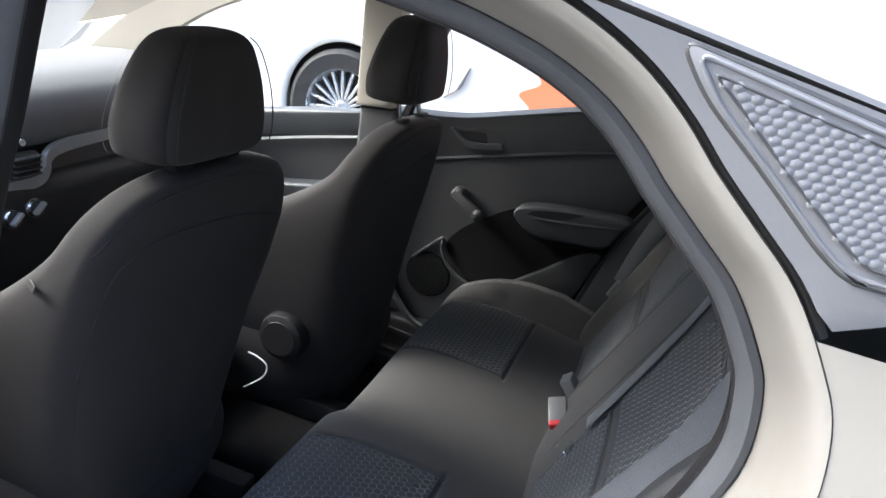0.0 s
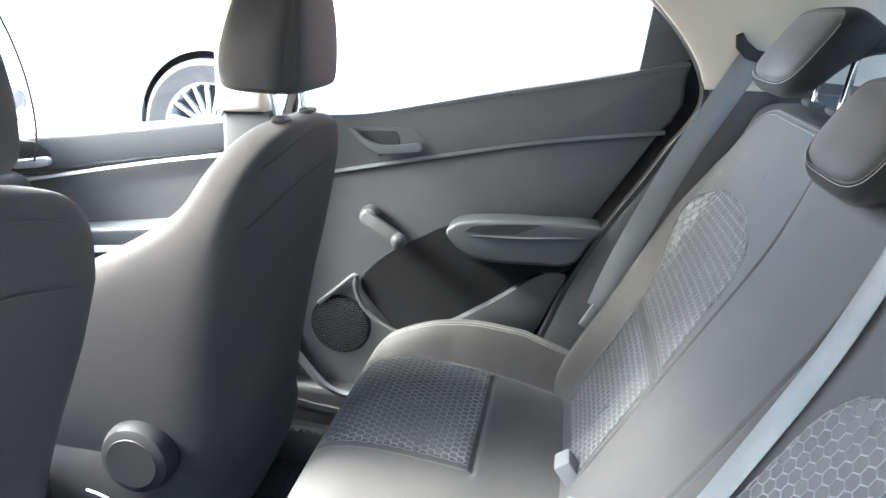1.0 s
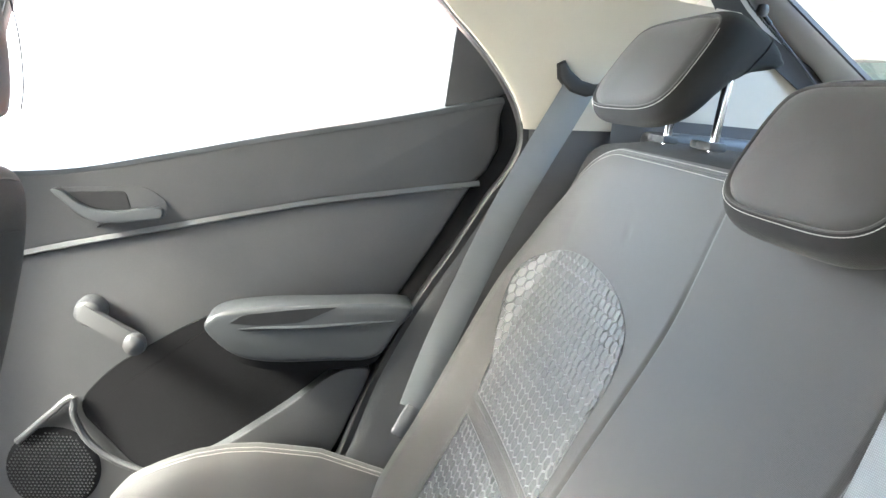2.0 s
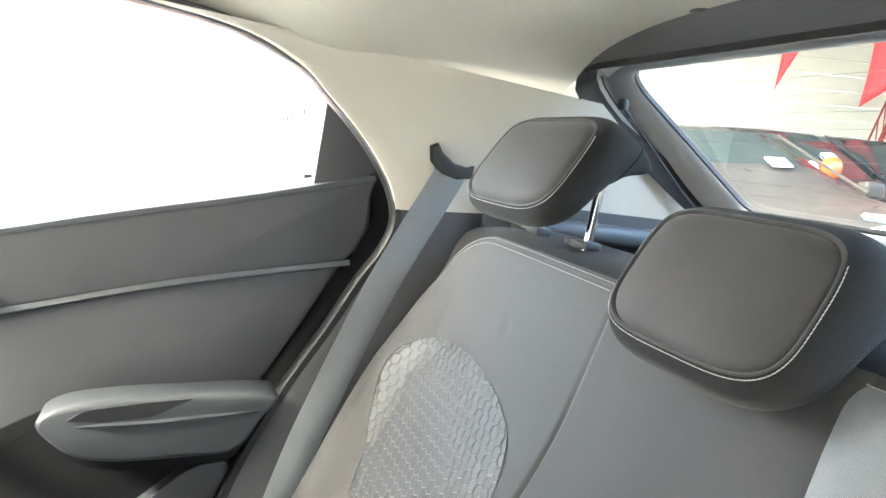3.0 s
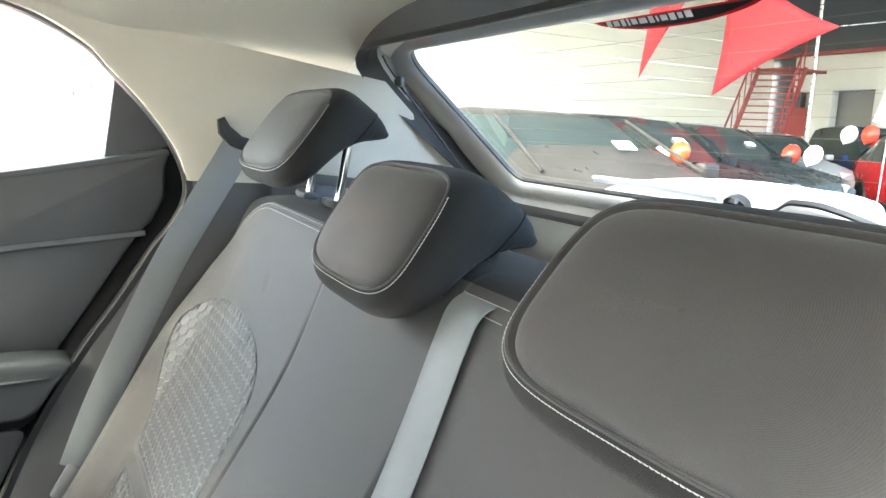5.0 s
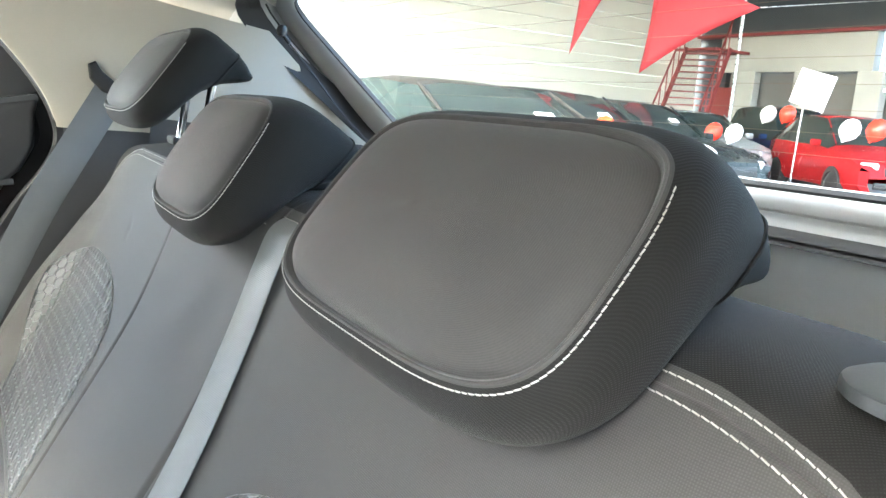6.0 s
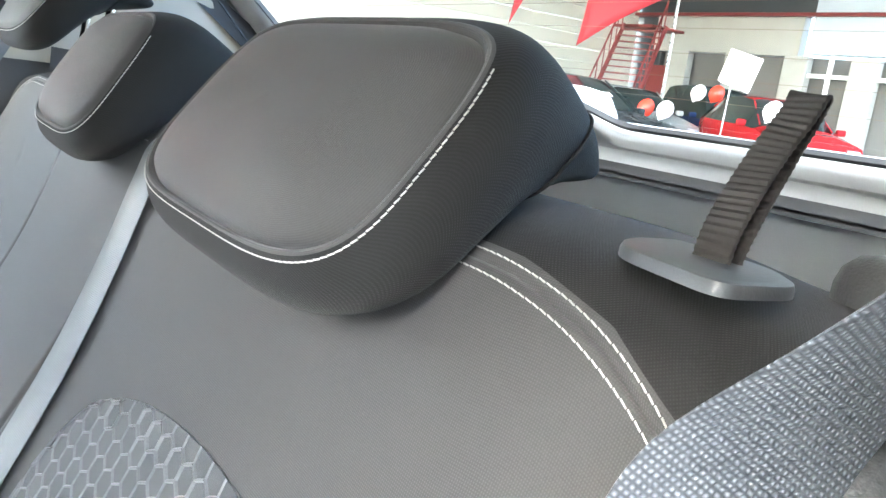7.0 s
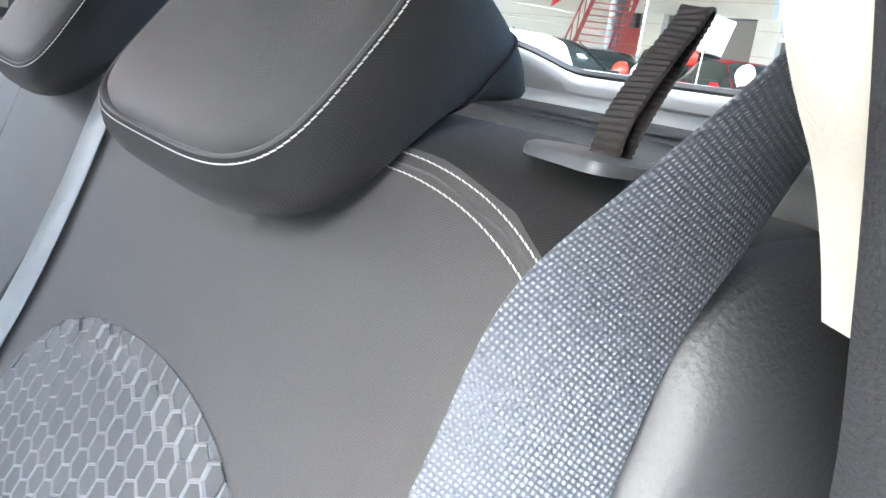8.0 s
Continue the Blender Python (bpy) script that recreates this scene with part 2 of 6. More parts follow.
def plate(outline, y0, y1, bevel=0.004, seg=2, axes="xz"):
    """A slab with the outline in two axes, between y0 and y1 on the third; the edge on the y1 side is rounded."""
    bm = bmesh.new()

    def co(a, b, c):
        return {"xz": (a, c, b), "yz": (c, a, b), "xy": (a, b, c)}[axes]
    lo = [bm.verts.new(co(a, b, y0)) for a, b in outline]
    hi = [bm.verts.new(co(a, b, y1)) for a, b in outline]
    n = len(outline)
    bm.faces.new(lo)
    top = bm.faces.new(hi[::-1])
    for i in range(n):
        bm.faces.new((lo[i], hi[i], hi[(i + 1) % n], lo[(i + 1) % n]))
    bmesh.ops.recalc_face_normals(bm, faces=bm.faces)
    if bevel:
        bmesh.ops.bevel(bm, geom=list(top.edges), offset=bevel, segments=seg, profile=0.5, affect="EDGES", clamp_overlap=True)
    return bm


def disc(r, h, n=32, bevel=0.002, m=None):
    bm = bmesh.new()
    bmesh.ops.create_cone(bm, cap_ends=True, segments=n, radius1=r, radius2=r, depth=h)
    if bevel:
        rim = [e for e in bm.edges if abs(e.verts[0].co.z - e.verts[1].co.z) < 1e-6]
        bmesh.ops.bevel(bm, geom=rim, offset=bevel, segments=2, profile=0.5, affect="EDGES")
    if m is not None:
        bm.transform(m)
    return bm


def lathe(name, profile, n=32, m=None):
    P = np.array([[(r * math.cos(a), r * math.sin(a), z) for r, z in profile] for a in np.linspace(0, 2 * math.pi, n, endpoint=False)])
    me = grid(name, P, wrap_u=True)
    if m is not None:
        me.transform(m)
    return me


def stitches(name, pts, normals, length=0.0036, gap=0.0004, r=0.00034):
    """A row of thread stitches along a line, lying on a surface."""
    pts = np.array(pts, float)
    d = np.r_[0, np.cumsum(np.linalg.norm(np.diff(pts, axis=0), axis=1))]
    verts, faces = [], []
    s = 0.0
    nrm = np.broadcast_to(np.array(normals, float), pts.shape)
    while s + length < d[-1]:
        a = np.array([np.interp(s, d, pts[:, k]) for k in range(3)])
        b = np.array([np.interp(s + length, d, pts[:, k]) for k in range(3)])
        nn = np.array([np.interp(s, d, nrm[:, k]) for k in range(3)])
        nn /= np.linalg.norm(nn) + 1e-9
        t = (b - a) / (np.linalg.norm(b - a) + 1e-9)
        w = np.cross(t, nn)
        k = len(verts)
        for f, h in ((0, 0.1), (0.25, 1.0), (0.75, 1.0), (1, 0.1)):
            c = a + (b - a) * f + w * (f - 0.5) * r * 0.8
            verts += [c - w * r, c + nn * r * 1.6 * h, c + w * r]
        for i in range(3):
            for j in range(2):
                q = k + 3 * i + j
                faces.append((q, q + 3, q + 4, q + 1))
        s += length + gap
    return to_mesh(name, verts, faces)


def rounded(pts, r, n=6):
    out = []
    m = len(pts)
    for i in range(m):
        a, b, c = (np.array(pts[j % m], float) for j in (i - 1, i, i + 1))
        rr = r[i] if isinstance(r, (list, tuple)) else r
        d0, d1 = (a - b) / np.linalg.norm(a - b), (c - b) / np.linalg.norm(c - b)
        p, q = b + d0 * rr, b + d1 * rr
        for k in range(n + 1):
            t = k / n
            out.append((1 - t) ** 2 * p + 2 * t * (1 - t) * b + t * t * q)
    return np.array(out)


def smoothstep(a, b, v):
    v = np.asarray(v, float)
    t = np.clip((v - a) / (b - a), 0, 1)
    return t * t * (3 - 2 * t)


# ---------------------------------------------------------------- the car: openings and shell
# rear door opening seen from the side (x to the rear, z up), from the sill behind the seat round to the middle pillar
OPEN_XZ = [(-0.47, 0.20), (-0.36, 0.27), (-0.30, 0.38), (-0.262, 0.475), (-0.217, 0.613), (-0.157, 0.741), (-0.103, 0.834), (-0.056, 0.922),
           (-0.028, 0.965), (-0.010, 1.008), (-0.012, 1.048), (-0.036, 1.098), (-0.080, 1.152), (-0.135, 1.203),
           (-0.180, 1.240), (-0.277, 1.277), (-0.40, 1.293), (-0.55, 1.298), (-0.68, 1.295), (-0.75, 1.265), (-0.775, 1.20),
           (-0.81, 1.08), (-0.85, 0.96), (-0.90, 0.75), (-0.93, 0.5), (-0.92, 0.3), (-0.86, 0.21)]
CURVE = spline(OPEN_XZ, 5, closed=True)
# the left opening, a little fuller behind the seat
LEFT_XZ = [(-0.47, 0.20), (-0.36, 0.27), (-0.26, 0.38), (-0.19, 0.49), (-0.12, 0.61), (-0.070, 0.72), (-0.030, 0.82), (0.000, 0.90), (0.013, 0.955),
           (0.0085, 1.012), (-0.006, 1.046), (-0.034, 1.090), (-0.067, 1.122), (-0.104, 1.157), (-0.132, 1.187), (-0.163, 1.213),
           (-0.203, 1.235), (-0.250, 1.252), (-0.310, 1.267), (-0.42, 1.284), (-0.55, 1.293), (-0.68, 1.292), (-0.75, 1.265), (-0.775, 1.20),
           (-0.81, 1.08), (-0.85, 0.96), (-0.90, 0.75), (-0.93, 0.5), (-0.92, 0.3), (-0.86, 0.21)]
CURVE_LEFT = spline(LEFT_XZ, 5, closed=True)


def outward(curve):
    t = np.roll(curve, -1, 0) - np.roll(curve, 1, 0)
    n = np.stack([t[:, 1], -t[:, 0]], 1)
    n /= np.linalg.norm(n, axis=1)[:, None]
    c = curve.mean(0)
    if ((curve - c) * n).sum() < 0:
        n = -n
    for _ in range(6):
        n = (np.roll(n, 1, 0) + 2 * n + np.roll(n, -1, 0)) / 4
    return n / np.linalg.norm(n, axis=1)[:, None]


NORMAL, NORMAL_LEFT = outward(CURVE), outward(CURVE_LEFT)


def hoop(off, y, lean=0.0):
    curve, normal = (CURVE, NORMAL) if y > 0 else (CURVE_LEFT, NORMAL_LEFT)
    q = curve + normal * off
    yy = float(y) - math.copysign(lean, y) * smoothstep(1.042, 1.076, curve[:, 1])
    return np.stack([q[:, 0], yy, q[:, 1]], 1)


def band(name, steps, lean=0.0, keep=None):
    """A band round the door opening through (offset, y) pairs, or along a stretch of it."""
    rows = np.array([hoop(o, y, lean if k < 3 else 0.0) for k, (o, y) in enumerate(steps)]).transpose(1, 0, 2)
    if keep is not None:
        return grid(name, rows[keep])
    return grid(name, rows, wrap_u=True)


def door_surround(side):
    """Seal, painted flange and inner lining round one rear door opening."""
    s = 1 if side == "right" else -1
    body = thing("door_surround_" + side, "champagne painted door opening with a thick grey rubber seal", "door frame", kind="structure")
    part("door_seal", band("door_seal", [(0.010, s * 0.6870), (-0.002, s * 0.6868), (-0.0055, s * 0.690), (-0.005, s * 0.704), (-0.004, s * 0.716), (0.002, s * 0.726),
                                         (0.010, s * 0.730), (0.017, s * 0.727), (0.020, s * 0.718), (0.020, s * 0.70)], 0.007 if s > 0 else 0.0), RUBBER, body, "thick grey rubber seal")
    part("seal_lip", band("seal_lip", [(0.012, s * 0.6858), (-0.0040, s * 0.6856), (-0.0068, s * 0.690), (-0.0070, s * 0.703), (-0.0068, s * 0.713), (0.003, s * 0.7155)]), PLASTIC_DARK, body)
    steps = [(0.018, s * 0.712), (0.019, s * 0.732), (0.022, s * 0.742), (0.030, s * 0.752), (0.037, s * 0.768), (0.046, s * 0.781), (0.054, s * 0.788), (0.060, s * 0.790), (0.0615, s * 0.782)]
    curve = CURVE if s > 0 else CURVE_LEFT
    upper = [i for i, p in enumerate(curve) if p[1] > 1.062 and p[0] > -0.72]
    if s > 0:
        part("flange", band("flange", steps, keep=upper), PAINT, body, "champagne metallic paint")
        part("rear_seal", band("rear_seal", steps, keep=[i for i, p in enumerate(curve) if p[0] > -0.42 and 0.21 < p[1] < 1.075]), MATTE_BLACK, body, "black rubber of the closed door")
    else:
        part("flange", band("flange", steps), PAINT, body, "champagne metallic paint")
        part("gap_seal", band("gap_seal", [(0.0605, -0.785), (0.0645, -0.7885), (0.0695, -0.786)], keep=upper), PLASTIC_DARK, body)
    return body


door_surround("left")

# outer skin of the left rear quarter, with the textured black panel on the roof pillar
PILLAR_GREY = material("pillar_grey", (0.215, 0.220, 0.232), 0.42, vary=0.06, bump=0.2, bump_scale=1100)
# champagne made paler here for the sky's glare on the roof
ROOF_LIT = material("roof_lit_paint", (0.70, 0.68, 0.63), 0.5, 0.0, vary=0.03)
quarter = thing("quarter_panel", "champagne car quarter with a black pillar panel and a dimpled triangle", "car body", kind="structure")
rim_line = [tuple(p) for p in CURVE_LEFT + NORMAL_LEFT * 0.068 if p[1] > 1.112 and -0.42 < p[0] < 0.2]
part("pillar_panel", plate(rim_line + [(-0.42, 1.352), (-0.25, 1.325), (-0.147, 1.303), (-0.074, 1.2875), (0.023, 1.266), (0.16, 1.232), (0.30, 1.185), (0.38, 1.15), (0.14, 1.135), (0.07, 1.124), (0.040, 1.111)], -0.760, -0.803, 0.004), PILLAR_GREY, quarter, "satin grey-black pillar panel")
RIM = rounded([(-0.104, 1.283), (0.03, 1.251), (0.26, 1.195), (0.20, 1.150), (0.061, 1.148), (0.037, 1.150), (0.014, 1.166), (-0.035, 1.211), (-0.082, 1.251)], [0.012, 0.03, 0.02, 0.02, 0.02, 0.012, 0.012, 0.02, 0.02])
part("panel_rim", plate(RIM, -0.802, -0.806, 0.004), PILLAR_GREY, quarter)
# proud tube, dark for the shaded side of the raised rim
part("rim_shade", tube("rim_shade", [(x, -0.8025, z) for x, z in RIM], 0.0032, 8, closed=True), PLASTIC, quarter, "dark tube for the shadow beside the raised rim")
mid = RIM.mean(0)
part("rim_lip", tube("rim_lip", [(x, -0.8062, z) for x, z in mid + (RIM - mid) * 0.93], 0.0018, 8, closed=True), PILLAR_GREY, quarter)
TRI = [(-0.080, 1.266), (-0.029, 1.254), (0.032, 1.240), (0.20, 1.197), (0.17, 1.166), (0.057, 1.160), (0.044, 1.162), (0.022, 1.177), (-0.016, 1.209), (-0.059, 1.248)]
part("triangle_base", plate(TRI, -0.806, -0.8085, 0.001), PILLAR_GREY, quarter)


def inside(p, poly):
    hit = False
    for (x1, y1), (x2, y2) in zip(poly, poly[1:] + poly[:1]):
        if (y1 > p[1]) != (y2 > p[1]) and p[0] < (x2 - x1) * (p[1] - y1) / (y2 - y1) + x1:
            hit = not hit
    return hit


part("triangle_lip", tube("triangle_lip", [(x, -0.8085, z) for x, z in rounded(TRI, 0.006)], 0.0011, 6, closed=True), PLASTIC, quarter)
dimple_v, dimple_f = [], []
for i in range(36):
    for j in range(20):
        cx, cz = -0.076 + 0.0086 * (i + 0.5 * (j % 2)), 1.160 + 0.0059 * j
        if inside((cx, cz), TRI):
            k = len(dimple_v)
            ring = [(math.cos(a), math.sin(a)) for a in np.linspace(0.5236, 2 * math.pi + 0.5236, 6, endpoint=False)]
            for f, lift in ((1.0, 0.0), (0.70, 0.0006), (0.34, 0.0010)):
                dimple_v += [(cx + 0.0049 * f * c, -0.8085 - lift, cz + 0.0039 * f * q) for c, q in ring]
            for o in (0, 6):
                dimple_f += [(k + o + a, k + o + (a + 1) % 6, k + o + 6 + (a + 1) % 6, k + o + 6 + a) for a in range(6)]
            dimple_f.append(tuple(k + 12 + a for a in range(6)))
tagged(part("dimples", to_mesh("dimples", dimple_v, dimple_f), PILLAR_GREY, quarter), kind="stuff")
# painted quarter below it, bulging outwards
qs = []
rear_edge = [i for i, p in enumerate(CURVE_LEFT) if 0.24 < p[1] < 1.070 and p[0] > -0.42]
for i in rear_edge:
    p = CURVE_LEFT[i] + NORMAL_LEFT[i] * 0.0612
    end = 0.20 + 0.93 * (p[1] - 0.2) / 0.9
    row = []
    for f in np.linspace(0, 1, 24):
        row.append((p[0] + (1.0 - p[0]) * f, -0.789 - 0.046 * math.sin(min(1, f * 3.0) * math.pi / 2) - 0.01 * math.sin((1.1 - p[1]) * 3) * f, p[1] + (end - p[1]) * f))
    qs.append(row)
part("fender", grid("fender", np.array(qs)), PAINT, quarter, "champagne metallic fender")
roof_rows = []
for x in np.linspace(-1.3, 0.33, 40):
    edge = float(np.interp(x, [-0.42, -0.25, -0.147, -0.074, 0.023, 0.16, 0.30, 0.33], [1.346, 1.321, 1.299, 1.2835, 1.262, 1.228, 1.181, 1.17])) if x > -0.42 else 1.346 - 0.02 * (-0.42 - x)
    top = [(x, y, max(1.362 - 0.026 * smoothstep(-0.2, 0.31, x) - 0.055 * abs(y / 0.72) ** 3.5, edge)) for y in np.linspace(-0.72, 0.72, 30)]
    roof_rows.append([(x, -0.780, edge - 0.01), (x, -0.772, edge), (x, -0.748, edge * 0.55 + top[0][2] * 0.45)] + top + [(x, 0.748, edge * 0.55 + top[0][2] * 0.45), (x, 0.772, edge)])
part("roof_skin", grid("roof_skin", np.array(roof_rows)), ROOF_LIT, quarter, "champagne roof paled for the sky's glare")

# middle pillar on the left
bpl = thing("pillar_left", "beige trimmed middle pillar with black outer seal", "car pillar", kind="structure")
part("trim", ribbon("trim", spline([(-0.762, -0.69, 1.30), (-0.79, -0.70, 1.20), (-0.832, -0.70, 1.08), (-0.868, -0.70, 0.96), (-0.92, -0.70, 0.75), (-0.95, -0.70, 0.3)], 6), (1, 0.12, 0), 0.030, 0.02), BEIGE, bpl, "beige trim")
part("outer_seal", ribbon("outer_seal", spline([(-0.800, -0.715, 1.30), (-0.825, -0.715, 1.20), (-0.865, -0.715, 1.08), (-0.90, -0.715, 0.96), (-0.95, -0.715, 0.75), (-0.98, -0.715, 0.3)], 6), (1, 0.1, 0), 0.05, 0.03), RUBBER, bpl)

# floor, tunnel and sills
floor = thing("floor", "black carpeted car floor with a ribbed rubber mat", "floor", kind="structure")
part("carpet", box(2.4, 1.44, 0.05, 0.01, at=(-1.3, 0, 0.125)), CARPET, floor)
part("tunnel", box(1.3, 0.22, 0.09, 0.03, 3, at=(-1.2, 0, 0.165)), CARPET, floor)
for s in (-1, 1):
    part("sill", box(2.6, 0.09, 0.16, 0.02, 3, at=(-1.3, s * 0.735, 0.17)), PLASTIC_DARK, floor)
ribs = thing("floor_mat", "black ribbed rubber floor mat behind the front seat", "floor mat")
part("base", box(0.42, 0.46, 0.012, 0.004, at=(-0.83, 0.42, 0.157)), MAT_RUBBER, ribs)
for i in range(20):
    part("rib", box(0.009, 0.42, 0.005, 0.002, 1, at=(-1.02 + 0.0195 * i, 0.42, 0.1645)), MAT_RUBBER, ribs)

# headliner and the side trims below it
HL = []
for f in np.linspace(0, 1, 60):
    row = []
    for y in np.linspace(-0.69, 0.69, 60):
        a = abs(y) / 0.69
        x = -1.35 + (1.662 - 0.075 * smoothstep(0.36, 0.62, abs(y))) * f
        ridge = 1.350 - 0.018 * smoothstep(-0.2, 0.31, x)
        edge = 1.300 - 0.050 * smoothstep(-0.35, -0.12, x)
        row.append((x, y, ridge - (ridge - edge) * a ** 4.5 + 0.004 * math.sin(7 * x) * (1 - a)))
    HL.append(row)
ceiling = tagged(part("ceiling", grid("ceiling", np.array(HL)), HEADLINER), "pale beige felt headliner of the car", "ceiling", kind="structure")
button = thing("headliner_button", "small dark oval clip in the headliner", "clip")
part("cap", lathe("cap", [(0.0, -0.004), (0.012, -0.0035), (0.016, 0.0), (0.017, 0.004)], 24, pose(0.207, 0.301, 1.3365, 0, 4, 0) @ Matrix.Diagonal((1, 1.15, 1, 1))), PLASTIC, button)


def rear_pillar(side):
    """Beige roof pillar trim behind a rear door, with its dark lower lining."""
    s = 1 if side == "right" else -1
    th = thing("rear_pillar_" + side, "pale beige plastic roof pillar trim above a dark lining", "car pillar", kind="structure")
    if s > 0:
        front = spline([(-0.46, 1.297), (-0.277, 1.277), (-0.180, 1.240), (-0.135, 1.203), (-0.080, 1.152), (-0.036, 1.098), (-0.014, 1.055), (-0.0108, 1.0435)], 6)
        below = spline([(-0.0108, 1.043), (-0.010, 1.008), (-0.028, 0.965), (-0.056, 0.922), (-0.103, 0.834), (-0.157, 0.741), (-0.217, 0.613), (-0.262, 0.475), (-0.30, 0.38), (-0.36, 0.25)], 5)
    else:
        front = spline([(-0.46, 1.292), (-0.26, 1.262), (-0.163, 1.226), (-0.104, 1.172), (-0.060, 1.121), (-0.0265, 1.079), (-0.006, 1.0616), (0.005, 1.0496), (0.0135, 1.038)], 6)
        below = spline([(0.0145, 1.0375), (0.0205, 1.012), (0.0240, 0.955), (0.012, 0.90), (-0.018, 0.82), (-0.058, 0.72), (-0.108, 0.61), (-0.178, 0.49), (-0.248, 0.38), (-0.35, 0.26)], 5)
    rows = []
    for x, z in front:
        f = (1.297 - z) / 0.2535
        xe = 0.30 + 0.22 * f
        ze = 1.252 - 0.175 * f
        yi = 0.681 - 0.010 * smoothstep(1.044, 1.078, z)
        if s > 0:
            row = [(x + 0.010, 0.696, z), (x - 0.001, 0.6935, z), (x - 0.004, yi + 0.0085, z), (x - 0.003, yi + 0.004, z), (x + 0.004, yi, z)]
        else:
            yi = 0.6715
            row = [(x + 0.012, -0.694, z), (x + 0.002, -0.688, z), (x, -0.683, z), (x + 0.001, -0.678, z), (x + 0.006, -yi, z)]
        for g in np.linspace(0.06, 1, 16):
            row.append((x + (xe - x) * g, s * (yi - (yi - 0.652) * math.sin(g * 1.7) - 0.010 * g), z + (ze - z) * g))
        rows.append(row)
    part("trim", grid("trim", np.array(rows)), BEIGE, th, "pale beige pillar trim")
    low = []
    for x, z in below:
        row = [(x + 0.010, s * 0.696, z), (x + 0.001, s * 0.694, z), (x + 0.002, s * 0.688, z), (x + 0.012, s * 0.683, z), (x + 0.03, s * 0.680, z)]
        row += [(x + 0.03 + 0.075 * g, s * (0.680 - 0.008 * g), z - 0.004 * g) for g in (0.4, 1)] + [(x + 0.17, s * 0.672, z), (0.55, s * 0.66, z + 0.03)]
        low.append(row)
    low.insert(0, [(p[0], s * 0.692, 1.13) for p in low[0]])
    part("lining", grid("lining", np.array(low)), PLASTIC, th, "dark plastic lining")
    return th


for side in ("left", "right"):
    rear_pillar(side)

# tailgate: frame, pane, struts and the panel under it
GATE = pose(0.52, 0, 1.115) @ Matrix(((0, math.sin(radians(-45.8)), math.cos(radians(-45.8)), 0), (1, 0, 0, 0), (0, math.cos(radians(-45.8)), -math.sin(radians(-45.8)), 0), (0, 0, 0, 1)))


strip_white = bpy.data.materials.new("milky_plastic")
strip_white.use_nodes = True
nt = strip_white.node_tree
milk = nt.nodes.new("ShaderNodeBsdfTranslucent")
milk.inputs["Color"].default_value = (0.85, 0.85, 0.84, 1)
blend = nt.nodes.new("ShaderNodeMixShader")
blend.inputs[0].default_value = 0.5
nt.nodes["Principled BSDF"].inputs["Base Color"].default_value = (0.82, 0.82, 0.81, 1)
nt.links.new(nt.nodes["Principled BSDF"].outputs[0], blend.inputs[1])
nt.links.new(milk.outputs[0], blend.inputs[2])
nt.links.new(blend.outputs[0], nt.nodes["Material Output"].inputs[0])
gate = thing("tailgate", "grey tailgate frame round a rear window with heating lines", "tailgate", kind="structure")
# the pane's lower edge rises over the wiper's motor
BELOW = [(-0.165, -0.014, 0.02), (-0.112, 0.010, 0.02), (-0.082, 0.018, 0.008), (-0.046, 0.018, 0.008), (-0.014, -0.004, 0.012), (0.030, -0.009, 0.012)]
hole = rounded([(-0.521, -0.011)] + [(a, b) for a, b, r in BELOW] + [(0.521, -0.007), (0.626, 0.278), (-0.626, 0.278)], [0.03] + [r for a, b, r in BELOW] + [0.03, 0.06, 0.06])
rim = rounded([(-0.625, -0.032)] + [(a, -0.032) for a, b, r in BELOW] + [(0.625, -0.032), (0.676, 0.300), (-0.676, 0.300)], [0.10] + [0.008] * 6 + [0.10, 0.08, 0.08])
outer = rounded([(-0.600, -0.05)] + [(a, -0.05) for a, b, r in BELOW] + [(0.600, -0.05), (0.668, 0.338), (-0.668, 0.338)], [0.10] + [0.008] * 6 + [0.10, 0.13, 0.13])


def ring3(c, h):
    return np.c_[c, np.full(len(c), h)]


def sunk(c, h0, h1):
    """An outline that comes forward out of the gate's plane towards its top."""
    return np.c_[c, h0 + (h1 - h0) * np.clip(c[:, 1] / 0.3, 0, 1)]


def between(f):
    return rim * (1 - f) + outer * f


part("inner_frame", grid("inner_frame", np.array([ring3(hole, 0.002), ring3(hole, -0.005), ring3(hole * 0.92 + rim * 0.08, -0.010), ring3(hole * 0.7 + rim * 0.3, -0.014), ring3(hole * 0.3 + rim * 0.7, -0.018), ring3(rim, -0.016),
                                                  sunk(between(0.3), -0.022, -0.026), sunk(between(0.52), -0.026, -0.042), sunk(between(0.56), -0.020, -0.034)]).transpose(1, 0, 2), wrap_u=True),
     FRAME_GREY, gate, "satin grey inner frame", place=GATE)
part("frame_seal", grid("frame_seal", np.array([sunk(between(0.50), -0.018, -0.030), sunk(between(0.54), -0.032, -0.050), sunk(between(0.64), -0.038, -0.060), sunk(between(0.72), -0.030, -0.056),
                                                sunk(between(0.78), -0.038, -0.072), sunk(between(0.9), -0.043, -0.084), sunk(outer, -0.040, -0.088), sunk(outer * 1.008, -0.026, -0.076), sunk(outer * (1.010, 1.0) + (0, 0.045) * np.clip(outer[:, 1:] / 0.25, 0, 1), 0.010, -0.062)]).transpose(1, 0, 2), wrap_u=True), PLASTIC_DARK, gate, "black double rubber seal", place=GATE)
